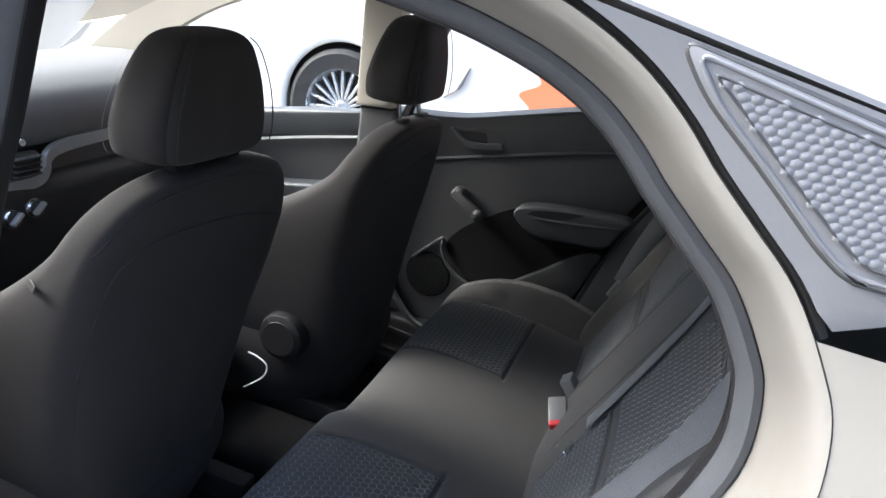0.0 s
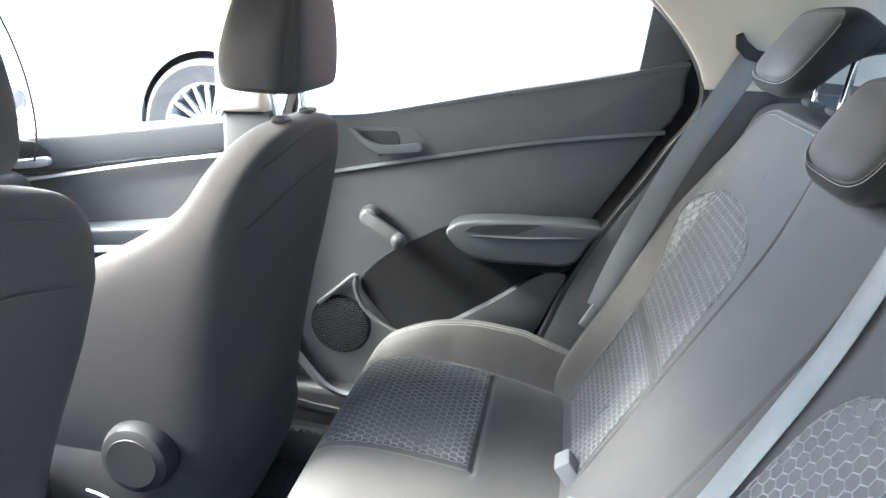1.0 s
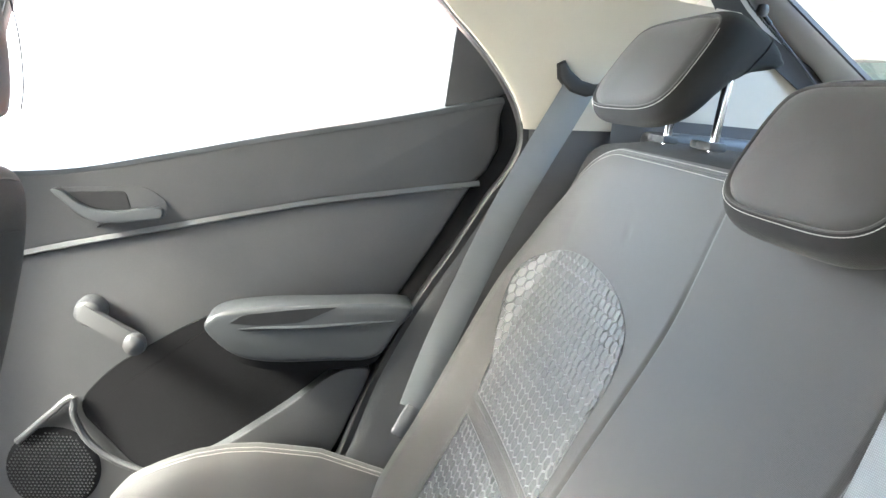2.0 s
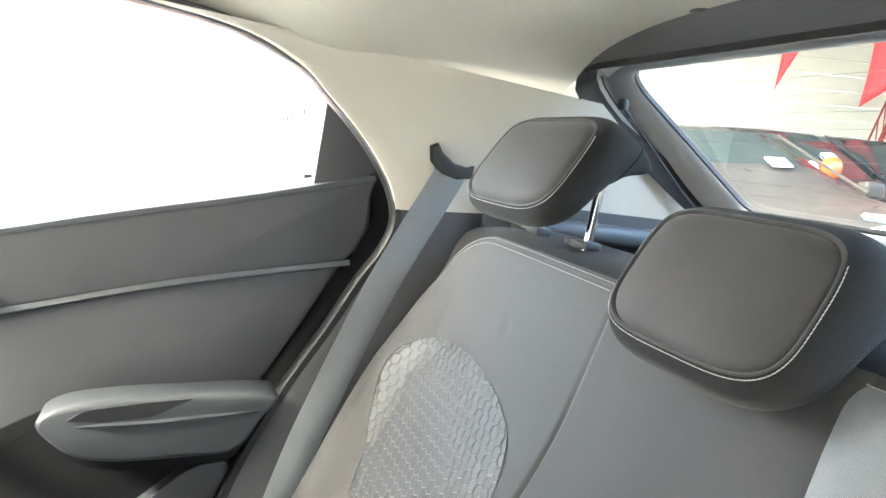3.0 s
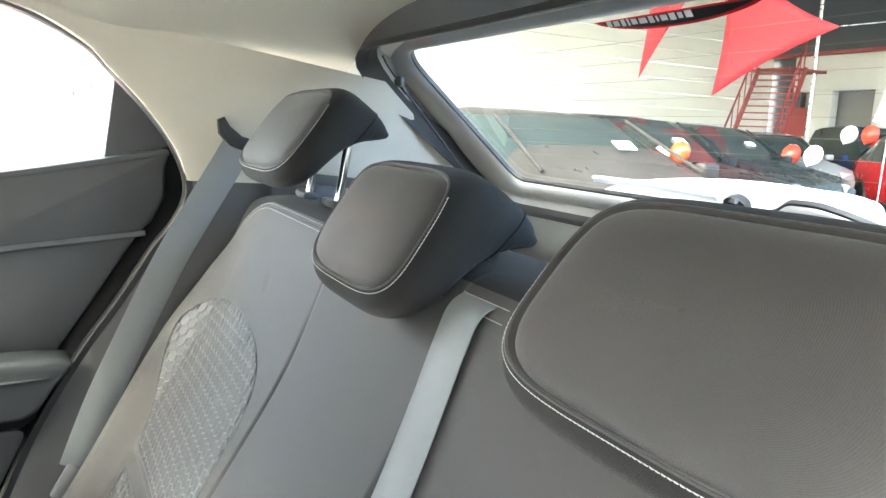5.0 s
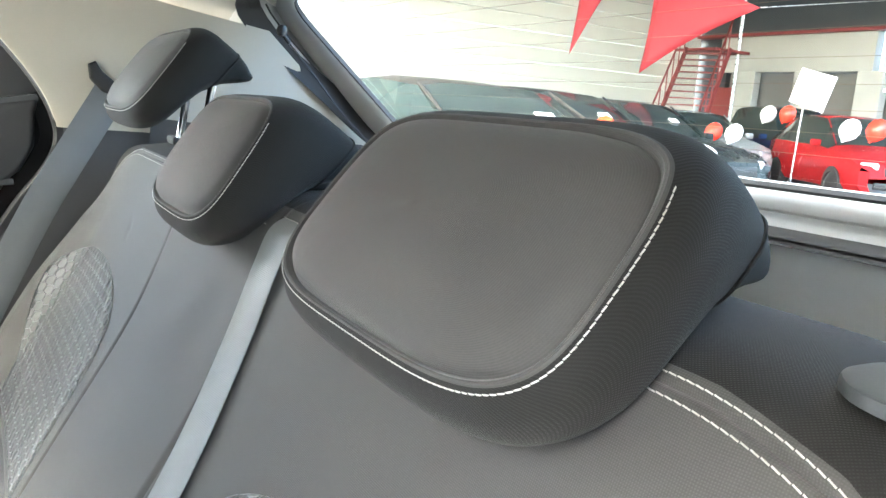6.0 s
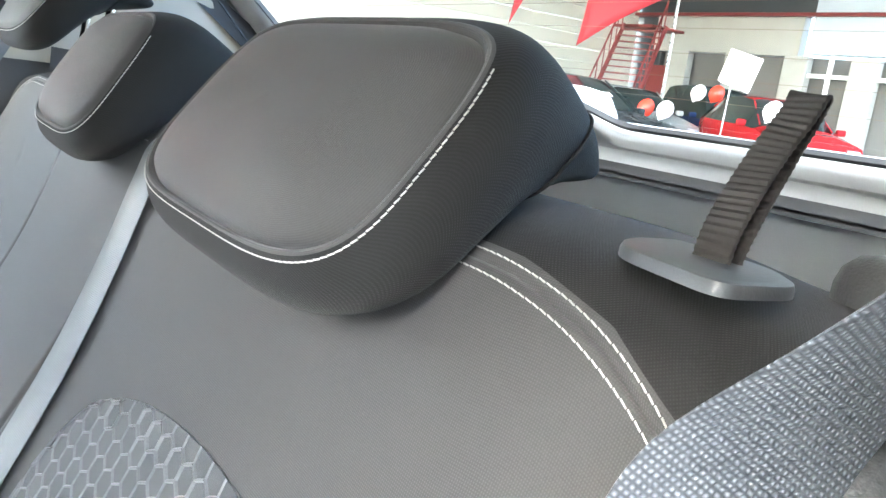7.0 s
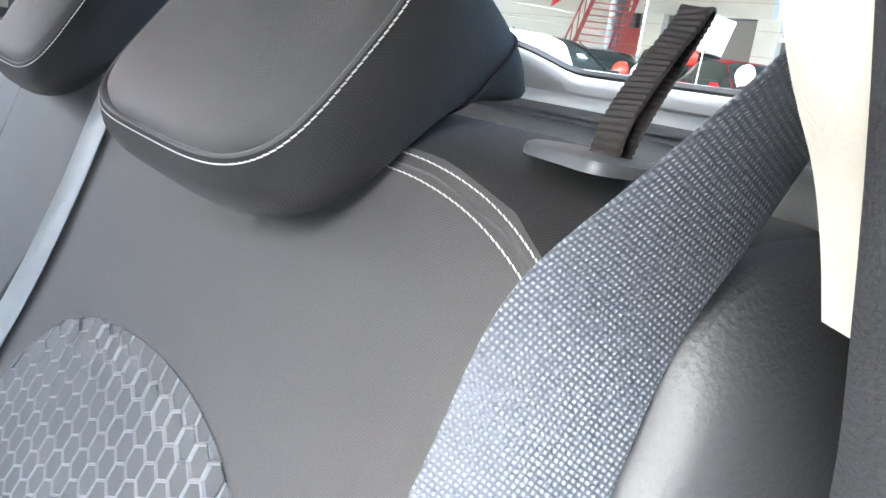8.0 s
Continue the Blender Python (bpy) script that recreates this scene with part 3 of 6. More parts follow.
part("pane_border", grid("pane_border", np.array([ring3(hole * 1.001, -0.0045), ring3(hole * 0.9935 + np.array((0, 0.0028)), -0.0035), ring3(hole * 0.9935 + np.array((0, 0.0028)), 0.003)]).transpose(1, 0, 2), wrap_u=True), PLASTIC_DARK, gate, place=GATE)
pane_v = [tuple(p) for p in ring3(hole, 0.004)]
pane = part("pane", to_mesh("pane", pane_v, [tuple(range(len(pane_v)))[::-1]]), TINTED, gate, "clear rear window", smooth=False, place=GATE)
pane.visible_shadow = False
for i in range(9):
    z = 0.03 + i * 0.026
    part("heating_line", ribbon("heating_line", [(-0.56, z, 0.0025), (0.0, z, 0.0025), (0.56, z, 0.0025)], (0, 1, 0), 0.00028, 0.0002), material("heating_line", (0.16, 0.12, 0.09), 0.7, spec=0.1) if i == 0 else bpy.data.materials["heating_line"], gate, smooth=False, place=GATE)
part("lower_bar", tube("lower_bar", spline([(0.546, -0.62, 1.094), (0.550, -0.3, 1.091), (0.552, 0, 1.091), (0.550, 0.3, 1.091), (0.546, 0.62, 1.094)], 8), 0.021, 14), SILVER, gate, "satin grey bar")
part("bar_skirt", grid("bar_skirt", np.array([[(x, y, z) for x, z in ((0.540, 1.078), (0.544, 1.070), (0.549, 1.066), (0.557, 1.04), (0.575, 0.99), (0.592, 0.93))] for y in np.linspace(-0.64, 0.64, 12)])), PALE_PANEL, gate, "pale grey panel")
part("lower_panel", plate([(-0.70, 0.40), (0.70, 0.40), (0.70, 1.06), (-0.70, 1.06)], 0.585, 0.60, 0.0, axes="yz"), PALE_PANEL, gate, "pale grey lower panel")
for s in (-1, 1):
    cord = thing("shelf_cord", "thin black shelf cord on a ball clip beside the rear window", "cord", "shelf cords")
    part("ball_clip", lathe("ball_clip", [(0.0, 0.010), (0.007, 0.008), (0.0095, 0.0), (0.007, -0.008), (0.0, -0.010)], 16, pose(0.302, s * 0.585, 1.250)), PLASTIC_DARK, cord)
    part("sleeve", tube("sleeve", [(0.303, s * 0.585, 1.246), (0.316, s * 0.581, 1.232)], 0.0035, 8), PLASTIC_DARK, cord)
    part("line", tube("line", spline([(0.316, s * 0.581, 1.232), (0.36, s * 0.572, 1.188), (0.42, s * 0.556, 1.125), (0.47, s * 0.545, 1.085)], 5), 0.0016, 6), PLASTIC_DARK, cord)
sticker = thing("window_sticker", "black and red oval sticker with white lettering on the rear window", "sticker")
arc = [(-0.005 + 0.125 * math.cos(a), 0.276 + 0.026 * math.sin(a)) for a in np.linspace(math.pi + 0.32, 2 * math.pi - 0.32, 24)]
part("oval", plate(arc, 0.0018, 0.0022, 0.0, axes="xy"), RED, sticker, "red edge", smooth=False, place=GATE)
part("field", plate([(-0.005 + (a + 0.005) * 0.97, b + 0.0032) for a, b in arc if b < 0.2645], 0.0010, 0.0014, 0.0, axes="xy"), PLASTIC_DARK, sticker, "black field", smooth=False, place=GATE)
at = 0.095
for wdt, hgt in ((0.007, 0.007), (0.009, 0.0065), (0.006, 0.008), (0.003, 0.0085), (0.008, 0.0065), (0.011, 0.0065), (0.007, 0.008), (0.003, 0.0065), (0.009, 0.0065), (0.008, 0.008), (0.006, 0.0065), (0.009, 0.0075)):
    at -= wdt / 2 + 0.0035
    part("letter_bar", box(wdt, hgt, 0.0004, 0.0, at=(at, 0.2625 - 0.0035 * math.cos((at + 0.005) / 0.125 * 1.5) + 0.003, 0.0006)), PAPER, sticker, smooth=False, place=GATE)
    at -= wdt / 2
wiper = thing("rear_wiper", "pale grey rear window wiper lying along the pane", "wiper")
part("arm", tube("arm", spline([(0.055, -0.012, 0.020), (0.12, -0.006, 0.024), (0.20, 0.000, 0.022), (0.25, 0.002, 0.016)], 5), 0.0035, 8), SILVER, wiper, place=GATE)
part("blade", ribbon("blade", [(0.075, -0.004, 0.014), (0.19, 0.004, 0.014), (0.315, 0.004, 0.014)], (0, 1, 0), 0.009, 0.006), SILVER, wiper, "pale grey blade", place=GATE)
part("pivot", lathe("pivot", [(0.0, 0.016), (0.012, 0.014), (0.017, 0.006), (0.018, 0.0)], 20), PLASTIC_DARK, wiper, place=GATE @ pose(0.05, -0.014, 0.010))
strip = thing("window_strip", "white plastic strip along the lower edge of the rear window", "trim strip")
part("panel", plate([tuple(p) for p in rounded([(0.345, -0.040), (0.265, -0.012), (0.157, 0.004), (0.065, 0.012), (-0.010, 0.012), (-0.100, 0.006), (-0.124, -0.003), (-0.122, -0.040)], [0.01, 0.03, 0.03, 0.03, 0.02, 0.012, 0.008, 0.01])], 0.034, 0.030, 0.0012, axes="xy"), strip_white, strip, place=GATE)
# luggage space behind the bench
bay = thing("luggage_bay", "dark luggage space behind the rear seat with grey side linings", "luggage bay", kind="structure")
part("bay_floor", box(0.46, 1.36, 0.03, 0.004, at=(0.37, 0, 0.50)), CARPET, bay)
for s in (-1, 1):
    part("side_lining", grid("side_lining", np.array([[(x, s * (0.655 - 0.05 * smoothstep(0.5, 0.9, z) * math.sin((x - 0.1) * 4)), z) for z in np.linspace(0.5, 1.078, 12)] for x in np.linspace(0.12, 0.58, 14)])), PLASTIC, bay)
    part("shelf_rest", box(0.40, 0.07, 0.03, 0.012, 3, at=(0.36, s * 0.60, 1.045)), PLASTIC, bay)


# ---------------------------------------------------------------- rear bench
BACK = spline([(-0.235, 0.34), (-0.20, 0.42), (-0.155, 0.52), (-0.09, 0.65), (-0.03, 0.77), (0.018, 0.868), (0.042, 0.93), (0.060, 0.985),
               (0.074, 1.025), (0.092, 1.042), (0.125, 1.049), (0.165, 1.050), (0.20, 1.044), (0.218, 1.02), (0.222, 0.95), (0.215, 0.80)], 8)
BACK_D = np.r_[0, np.cumsum(np.linalg.norm(np.diff(BACK, axis=0), axis=1))]


def back_at(y, d):
    """A point on the cushioned front, top and rear of the bench back; d runs up its length."""
    y, d = np.asarray(y, float), np.asarray(d, float)
    x, z = np.interp(d, BACK_D, BACK[:, 0]), np.interp(d, BACK_D, BACK[:, 1])
    a = np.abs(y)
    low = 1 - smoothstep(0.80, 0.99, z)
    x = x - 0.030 * smoothstep(0.53, 0.61, a) * low + 0.07 * smoothstep(0.625, 0.668, a) ** 2
    z = z - (0.010 * smoothstep(0.48, 0.60, a) + 0.06 * smoothstep(0.60, 0.668, a) ** 1.5) * smoothstep(0.90, 1.02, z)
    front = 1 - smoothstep(0.09, 0.12, x)
    for y0, w in ((0.185, 0.0034), (-0.088, 0.0034)):
        x = x + (0.0042 - 0.0028 * smoothstep(0.86, 0.97, z)) * np.exp(-((y - y0 + 0.012 * np.sin((z - 0.6) * 5)) / w) ** 2) * front * smoothstep(0.45, 0.5, z)
    x = x + 0.005 * np.exp(-((z - 0.650) / 0.0038) ** 2) * smoothstep(0.19, 0.21, a) * (1 - smoothstep(0.5, 0.54, a)) * front
    x = x + 0.003 * np.exp(-((y - 0.357 - 0.4 * (z - 0.943)) / 0.004) ** 2 - ((z - 0.943) / 0.009) ** 2)
    x = x + 0.010 * np.exp(-((a - 0.36) / 0.20) ** 2) * low * 0.6 - 0.006 * np.exp(-(y / 0.12) ** 2) * low
    return x, y * (1 - 0.045 * smoothstep(0.78, 0.56, z)) + 0 * d, z


def back_point(y, z0):
    """d for a height on the front of the bench back."""
    k = int(np.argmax(BACK[:, 1] > z0))
    return np.interp(z0, BACK[k - 1:k + 1, 1], BACK_D[k - 1:k + 1])


def on_back(y, d, lift=0.0):
    e = 0.002
    p = np.array(back_at(y, d), float)
    pu = np.array(back_at(y + e, d), float) - np.array(back_at(y - e, d), float)
    pv = np.array(back_at(y, d + e), float) - np.array(back_at(y, d - e), float)
    n = np.cross(pv, pu)
    n /= np.linalg.norm(n) + 1e-9
    if n[0] > 0 and p[0] < 0.09:
        n = -n
    if p[0] >= 0.09 and n[2] < 0:
        n = -n
    return p + n * lift, n


bench = thing("rear_bench", "dark grey cloth rear bench with honeycomb panels and pale stitching", "car seat")
yy = np.unique(np.r_[np.linspace(-0.668, 0.668, 150), np.linspace(0.165, 0.205, 34), np.linspace(-0.11, -0.065, 34), np.linspace(0.52, 0.668, 24), np.linspace(-0.668, -0.52, 24)])
dd = np.unique(np.r_[np.linspace(0, BACK_D[-1], 130), np.linspace(back_point(0, 0.635), back_point(0, 0.665), 14)])
D_SEAM = float(back_point(0, 1.0340)) + 0.003
dd = np.unique(np.r_[dd[(dd < D_SEAM - 0.0165) | (dd > D_SEAM + 0.006)], np.linspace(D_SEAM - 0.016, D_SEAM, 18), D_SEAM + 0.003])
Y, D = np.meshgrid(yy, dd, indexing="ij")
drop = D_SEAM - np.array([back_point(0, z) + 0.003 for z in np.interp(np.abs(yy), [0.0, 0.50, 0.545, 0.58, 0.605, 0.64, 0.668], [1.034, 1.034, 1.029, 1.015, 0.993, 0.93, 0.87])])
REL = D - D_SEAM
D = np.clip(D - drop[:, None] * np.clip(1 - np.abs(D - D_SEAM) / 0.30, 0, 1), 0, BACK_D[-1])
PX, PY, PZ = back_at(Y, D)
fold = smoothstep(0.18, 0.22, np.abs(Y)) * (0.0022 * np.exp(-((REL + 0.0072) / 0.0016) ** 2) - 0.0008 * np.exp(-((REL + 0.0072) / 0.006) ** 2))
PX, PZ = PX + 0.75 * fold, PZ - 0.65 * fold
me = grid("backrest", np.stack([PX, PY, PZ], -1))
me.materials.append(SEAT)
me.materials.append(SEAT_BAND)
me.materials.append(VINYL)
seam_row = int(np.argmin(np.abs(dd - D_SEAM)))
me.polygons.foreach_set("material_index", [2 if not -0.616 < yy[k // (len(dd) - 1)] < 0.634 else int(k % (len(dd) - 1) >= seam_row) for k in range(len(me.polygons))])
backrest = part("backrest", me, None, bench, "grey cloth backrest with a darker twill top")

CUSH = spline([(-0.59, 0.18), (-0.622, 0.27), (-0.640, 0.35), (-0.632, 0.398), (-0.605, 0.424), (-0.54, 0.436), (-0.44, 0.433), (-0.35, 0.426),
               (-0.26, 0.416), (-0.18, 0.408), (-0.11, 0.404)], 8)
CUSH_D = np.r_[0, np.cumsum(np.linalg.norm(np.diff(CUSH, axis=0), axis=1))]


def cushion_at(u, d):
    u, d = np.asarray(u, float), np.asarray(d, float)
    x, z = np.interp(d, CUSH_D, CUSH[:, 0]), np.interp(d, CUSH_D, CUSH[:, 1])
    w = np.interp(x, [-0.645, -0.625, -0.60, -0.45, -0.30, -0.147, -0.1], [0.60, 0.655, 0.690, 0.722, 0.708, 0.668, 0.655])
    y = u * w
    a = np.abs(u)
    z = z - 0.16 * (smoothstep(0.93, 1.0, a) ** 2) - 0.012 * np.exp(-(y / 0.16) ** 2)
    z = z + np.interp(x, [-0.64, -0.60, -0.50, -0.40, -0.30, -0.20, -0.12], [0.0, 0.018, 0.047, 0.064, 0.070, 0.060, 0.044]) * smoothstep(0.79, 0.905, a)
    z = z - 0.006 * np.exp(-((x + 0.193) / 0.005) ** 2) * smoothstep(0.19, 0.21, np.abs(y)) * (1 - smoothstep(0.54, 0.56, np.abs(y)))
    x = x - 0.022 * smoothstep(-0.08, -0.13, y) * (1 - smoothstep(-0.62, -0.5, x))
    top = smoothstep(-0.635, -0.61, x)
    z = z - 0.007 * np.exp(-((x + 0.350) / 0.006) ** 2) * smoothstep(0.19, 0.21, np.abs(y)) * (1 - smoothstep(0.54, 0.56, np.abs(y))) * top
    for y0 in (0.215, -0.215):
        z = z - 0.005 * np.exp(-((y - y0) / 0.006) ** 2) * top * (1 - smoothstep(-0.36, -0.34, x))
    z = z - 0.004 * np.exp(-((a - 0.80) / 0.012) ** 2) * top
    z = z + 0.010 * np.exp(-((np.abs(y) - 0.38) / 0.14) ** 2) * top * np.exp(-((x + 0.5) / 0.12) ** 2)
    return x, y, z


uu = np.unique(np.r_[np.linspace(-1, 1, 150), np.linspace(0.28, 0.33, 16), np.linspace(-0.33, -0.28, 16), np.linspace(0.78, 1, 34), np.linspace(-1, -0.78, 34)])
dd = np.unique(np.r_[np.linspace(0, CUSH_D[-1], 90), np.interp(np.r_[np.linspace(-0.37, -0.33, 18), np.linspace(-0.21, -0.178, 16)], CUSH[30:, 0], CUSH_D[30:])])
U, D = np.meshgrid(uu, dd, indexing="ij")
cushion = part("cushion", grid("cushion", np.stack(cushion_at(U, D), -1)), SEAT, bench, "dark grey cloth cushion")


def clamp(p, poly):
    best = None
    for (x1, y1), (x2, y2) in zip(poly, poly[1:] + poly[:1]):
        dx, dy = x2 - x1, y2 - y1
        t = max(0, min(1, ((p[0] - x1) * dx + (p[1] - y1) * dy) / (dx * dx + dy * dy + 1e-12)))
        q = (x1 + t * dx, y1 + t * dy)
        d = (q[0] - p[0]) ** 2 + (q[1] - p[1]) ** 2
        if best is None or d < best[0]:
            best = (d, q)
    return best[1]


def honeycomb(name, poly, place, r=0.0096):
    """Embossed six-sided cells with raised rims; place(a, b, lift) puts a flat point on the cloth."""
    verts, rims, cells = [], [], []
    w, h = r * math.sqrt(3), r * 1.5
    lo, hi = np.min(poly, 0), np.max(poly, 0)
    for j in range(int((hi[1] - lo[1]) / h) + 2):
        for i in range(int((hi[0] - lo[0]) / w) + 2):
            ca, cb = lo[0] + (i + 0.5 * (j % 2)) * w, lo[1] + j * h
            if not inside((ca, cb), poly):
                near = clamp((ca, cb), poly)
                if math.hypot(near[0] - ca, near[1] - cb) > r * 0.75:
                    continue
            k = len(verts)
            near = clamp((ca, cb), poly)
            # rims grow wider and higher towards one edge, for the light caught there
            lit_edge = math.exp(-(math.hypot(near[0] - ca, near[1] - cb) / (2.6 * r)) ** 2) * (near[0] < ca - 0.25 * r or (near[1] > cb + 0.8 * r and abs(near[0] - ca) < 0.5 * r))
            for rx, ry, lift in ((1.0, 1.0, 0.0016 + 0.0008 * lit_edge), (0.985 - 0.07 * lit_edge, 0.95 - 0.05 * lit_edge, 0.0013 + 0.0006 * lit_edge), (0.97 - 0.13 * lit_edge, 0.885 - 0.10 * lit_edge, 0.0003)):
                for q in range(6):
                    ang = math.pi / 2 + q * math.pi / 3
                    q2 = (ca + r * rx * math.cos(ang), cb + r * ry * math.sin(ang))
                    verts.append(place(*(q2 if inside(q2, poly) else clamp(q2, poly)), lift))
            for ring in (0, 6):
                rims += [(k + ring + q, k + ring + (q + 1) % 6, k + ring + 6 + (q + 1) % 6, k + ring + 6 + q) for q in range(6)]
            cells.append(tuple(k + 12 + q for q in range(6)))
    me = to_mesh(name, verts, rims + cells)
    me.materials.append(HEX_GLINT)
    me.materials.append(HEX)
    me.polygons.foreach_set("material_index", [0] * len(rims) + [1] * len(cells))
    return me


UPPER = [(0.205, 0.665), (0.210, 0.80), (0.224, 0.832), (0.255, 0.858), (0.328, 0.880), (0.44, 0.890), (0.53, 0.880), (0.575, 0.858), (0.590, 0.825), (0.565, 0.755), (0.535, 0.70), (0.520, 0.665)]
LOWER = [(0.205, 0.44), (0.205, 0.636), (0.515, 0.636), (0.50, 0.44)]
for s in (1, -1):
    for poly in (UPPER, LOWER):
        flat = [(s * y, back_point(0, z)) for y, z in poly]
        if poly is UPPER:
            flat = [tuple(p) for p in spline(flat[1:-1], 4)] + [flat[-1], flat[0]]
        if s < 0:
            flat = [(-0.180 + (y + 0.205) * 0.84, d + 0.010) for y, d in flat]
        me = honeycomb("honeycomb_panel", flat, lambda a, b, l: on_back(a, b, l)[0])
        tagged(part("honeycomb_panel", me, None, bench, "grey embossed honeycomb cloth", smooth=False), kind="stuff")


def on_cushion(y, x, lift):
    d = np.interp(x, CUSH[20:, 0], CUSH_D[20:])
    w = np.interp(x, [-0.645, -0.625, -0.60, -0.45, -0.30, -0.147, -0.1], [0.60, 0.655, 0.690, 0.722, 0.708, 0.668, 0.655])
    px, py, pz = cushion_at(y / w, d)
    return (float(px), float(py), float(pz) + lift)


for s in (1, -1):
    for poly in ([(0.222, -0.618), (0.222, -0.358), (0.555, -0.358), (0.555, -0.57), (0.53, -0.60), (0.48, -0.618)], [(0.22, -0.184), (0.22, -0.132), (0.54, -0.132), (0.545, -0.184)]):
        me = honeycomb("honeycomb_panel", [(s * a, b) for a, b in poly], lambda a, b, l: on_cushion(a, b, l), 0.0086)
        tagged(part("honeycomb_panel", me, None, bench, "grey embossed honeycomb cloth", smooth=False), kind="stuff")

# pale double stitching along the shoulders, the cushion's edge
for s in (1, -1):
    for k in (0, 1):
        path = [(0.19, 1.032), (0.30, 1.033), (0.42, 1.0335), (0.50, 1.033), (0.545, 1.028), (0.58, 1.014), (0.605, 0.992)]
        line = spline([(s * y, back_point(0, z) - 0.0085 * k) for y, z in path], 14)
        pn = [on_back(a, b, 0.0006) for a, b in line]
        part("stitching", stitches("stitching", [p for p, _ in pn], [n for _, n in pn]), THREAD, bench)
    for k in (0.912, 0.896):
        line = [np.array(cushion_at(s * k, d)) + (0, 0, 0.0008) for d in np.interp(np.linspace(-0.60, -0.16, 60), CUSH[20:, 0], CUSH_D[20:])]
        part("stitching", stitches("stitching", line, (0, 0, 1)), THREAD, bench)
    for k in (0, 1):
        line = spline([(s * 0.03 + 0.02, back_point(0, 1.029) - 0.011 * k), (-s * 0.06 - 0.02, back_point(0, 1.029) - 0.011 * k)], 8) if s == 1 else spline([(-0.10, back_point(0, 1.029) - 0.011 * k), (-0.17, back_point(0, 1.029) - 0.011 * k)], 8)
        pn = [on_back(a, b, 0.0006) for a, b in line]
        part("stitching", stitches("stitching", [p for p, _ in pn], [n for _, n in pn]), THREAD, bench)

# ---------------------------------------------------------------- rear headrests
# rings from the sewn edge of the face to the rear tip: lower point, upper point (x, z), half width over that of the face
HEAD = spline([(0.0150, 1.0150, 0.0880, 1.1195, 1.000), (0.0190, 1.0010, 0.0965, 1.1222, 1.045), (0.0300, 0.9930, 0.1060, 1.1222, 1.065), (0.0490, 0.9970, 0.1170, 1.1180, 1.060),
               (0.0700, 1.0180, 0.1280, 1.1105, 1.035), (0.0950, 1.0410, 0.1425, 1.0995, 0.990), (0.1230, 1.0545, 0.1545, 1.0865, 0.945), (0.1440, 1.0590, 0.1600, 1.0760, 0.900),
               (0.1560, 1.0620, 0.1630, 1.0710, 0.850), (0.1610, 1.0650, 0.1625, 1.0685, 0.720)], 5)


def head_ring(q, hw, upright, k=1.0, puff=0.0, n=96):
    """One ring of a headrest skin at place q of HEAD, shrunk by k and raised by puff along the face's normal."""
    i = min(int(q), len(HEAD) - 2)
    bx, bz, tx, tz, w = HEAD[i] + (HEAD[i + 1] - HEAD[i]) * (q - i)
    tx -= upright * max(0.0, 1 - q / 26)
    c, h = np.array(((bx + tx) / 2, (bz + tz) / 2)), np.array(((tx - bx) / 2, (tz - bz) / 2))
    nrm = np.array((-h[1], h[0])) / np.linalg.norm(h)
    out = []
    for a in np.linspace(0, 2 * math.pi, n, endpoint=False):
        ca, sa = math.cos(a), math.sin(a)
        e = 0.5 + 0.12 * (1 - k)
        e = e - 0.12 * smoothstep(0.0, 0.5, sa)
        u, v = math.copysign(abs(ca) ** e, ca), math.copysign(abs(sa) ** e, sa)
        u *= 1 - 0.05 * max(0.0, v) ** 2
        p = c + h * v * k + nrm * puff
        out.append((p[0], hw * w * u * k, p[1]))
    return out


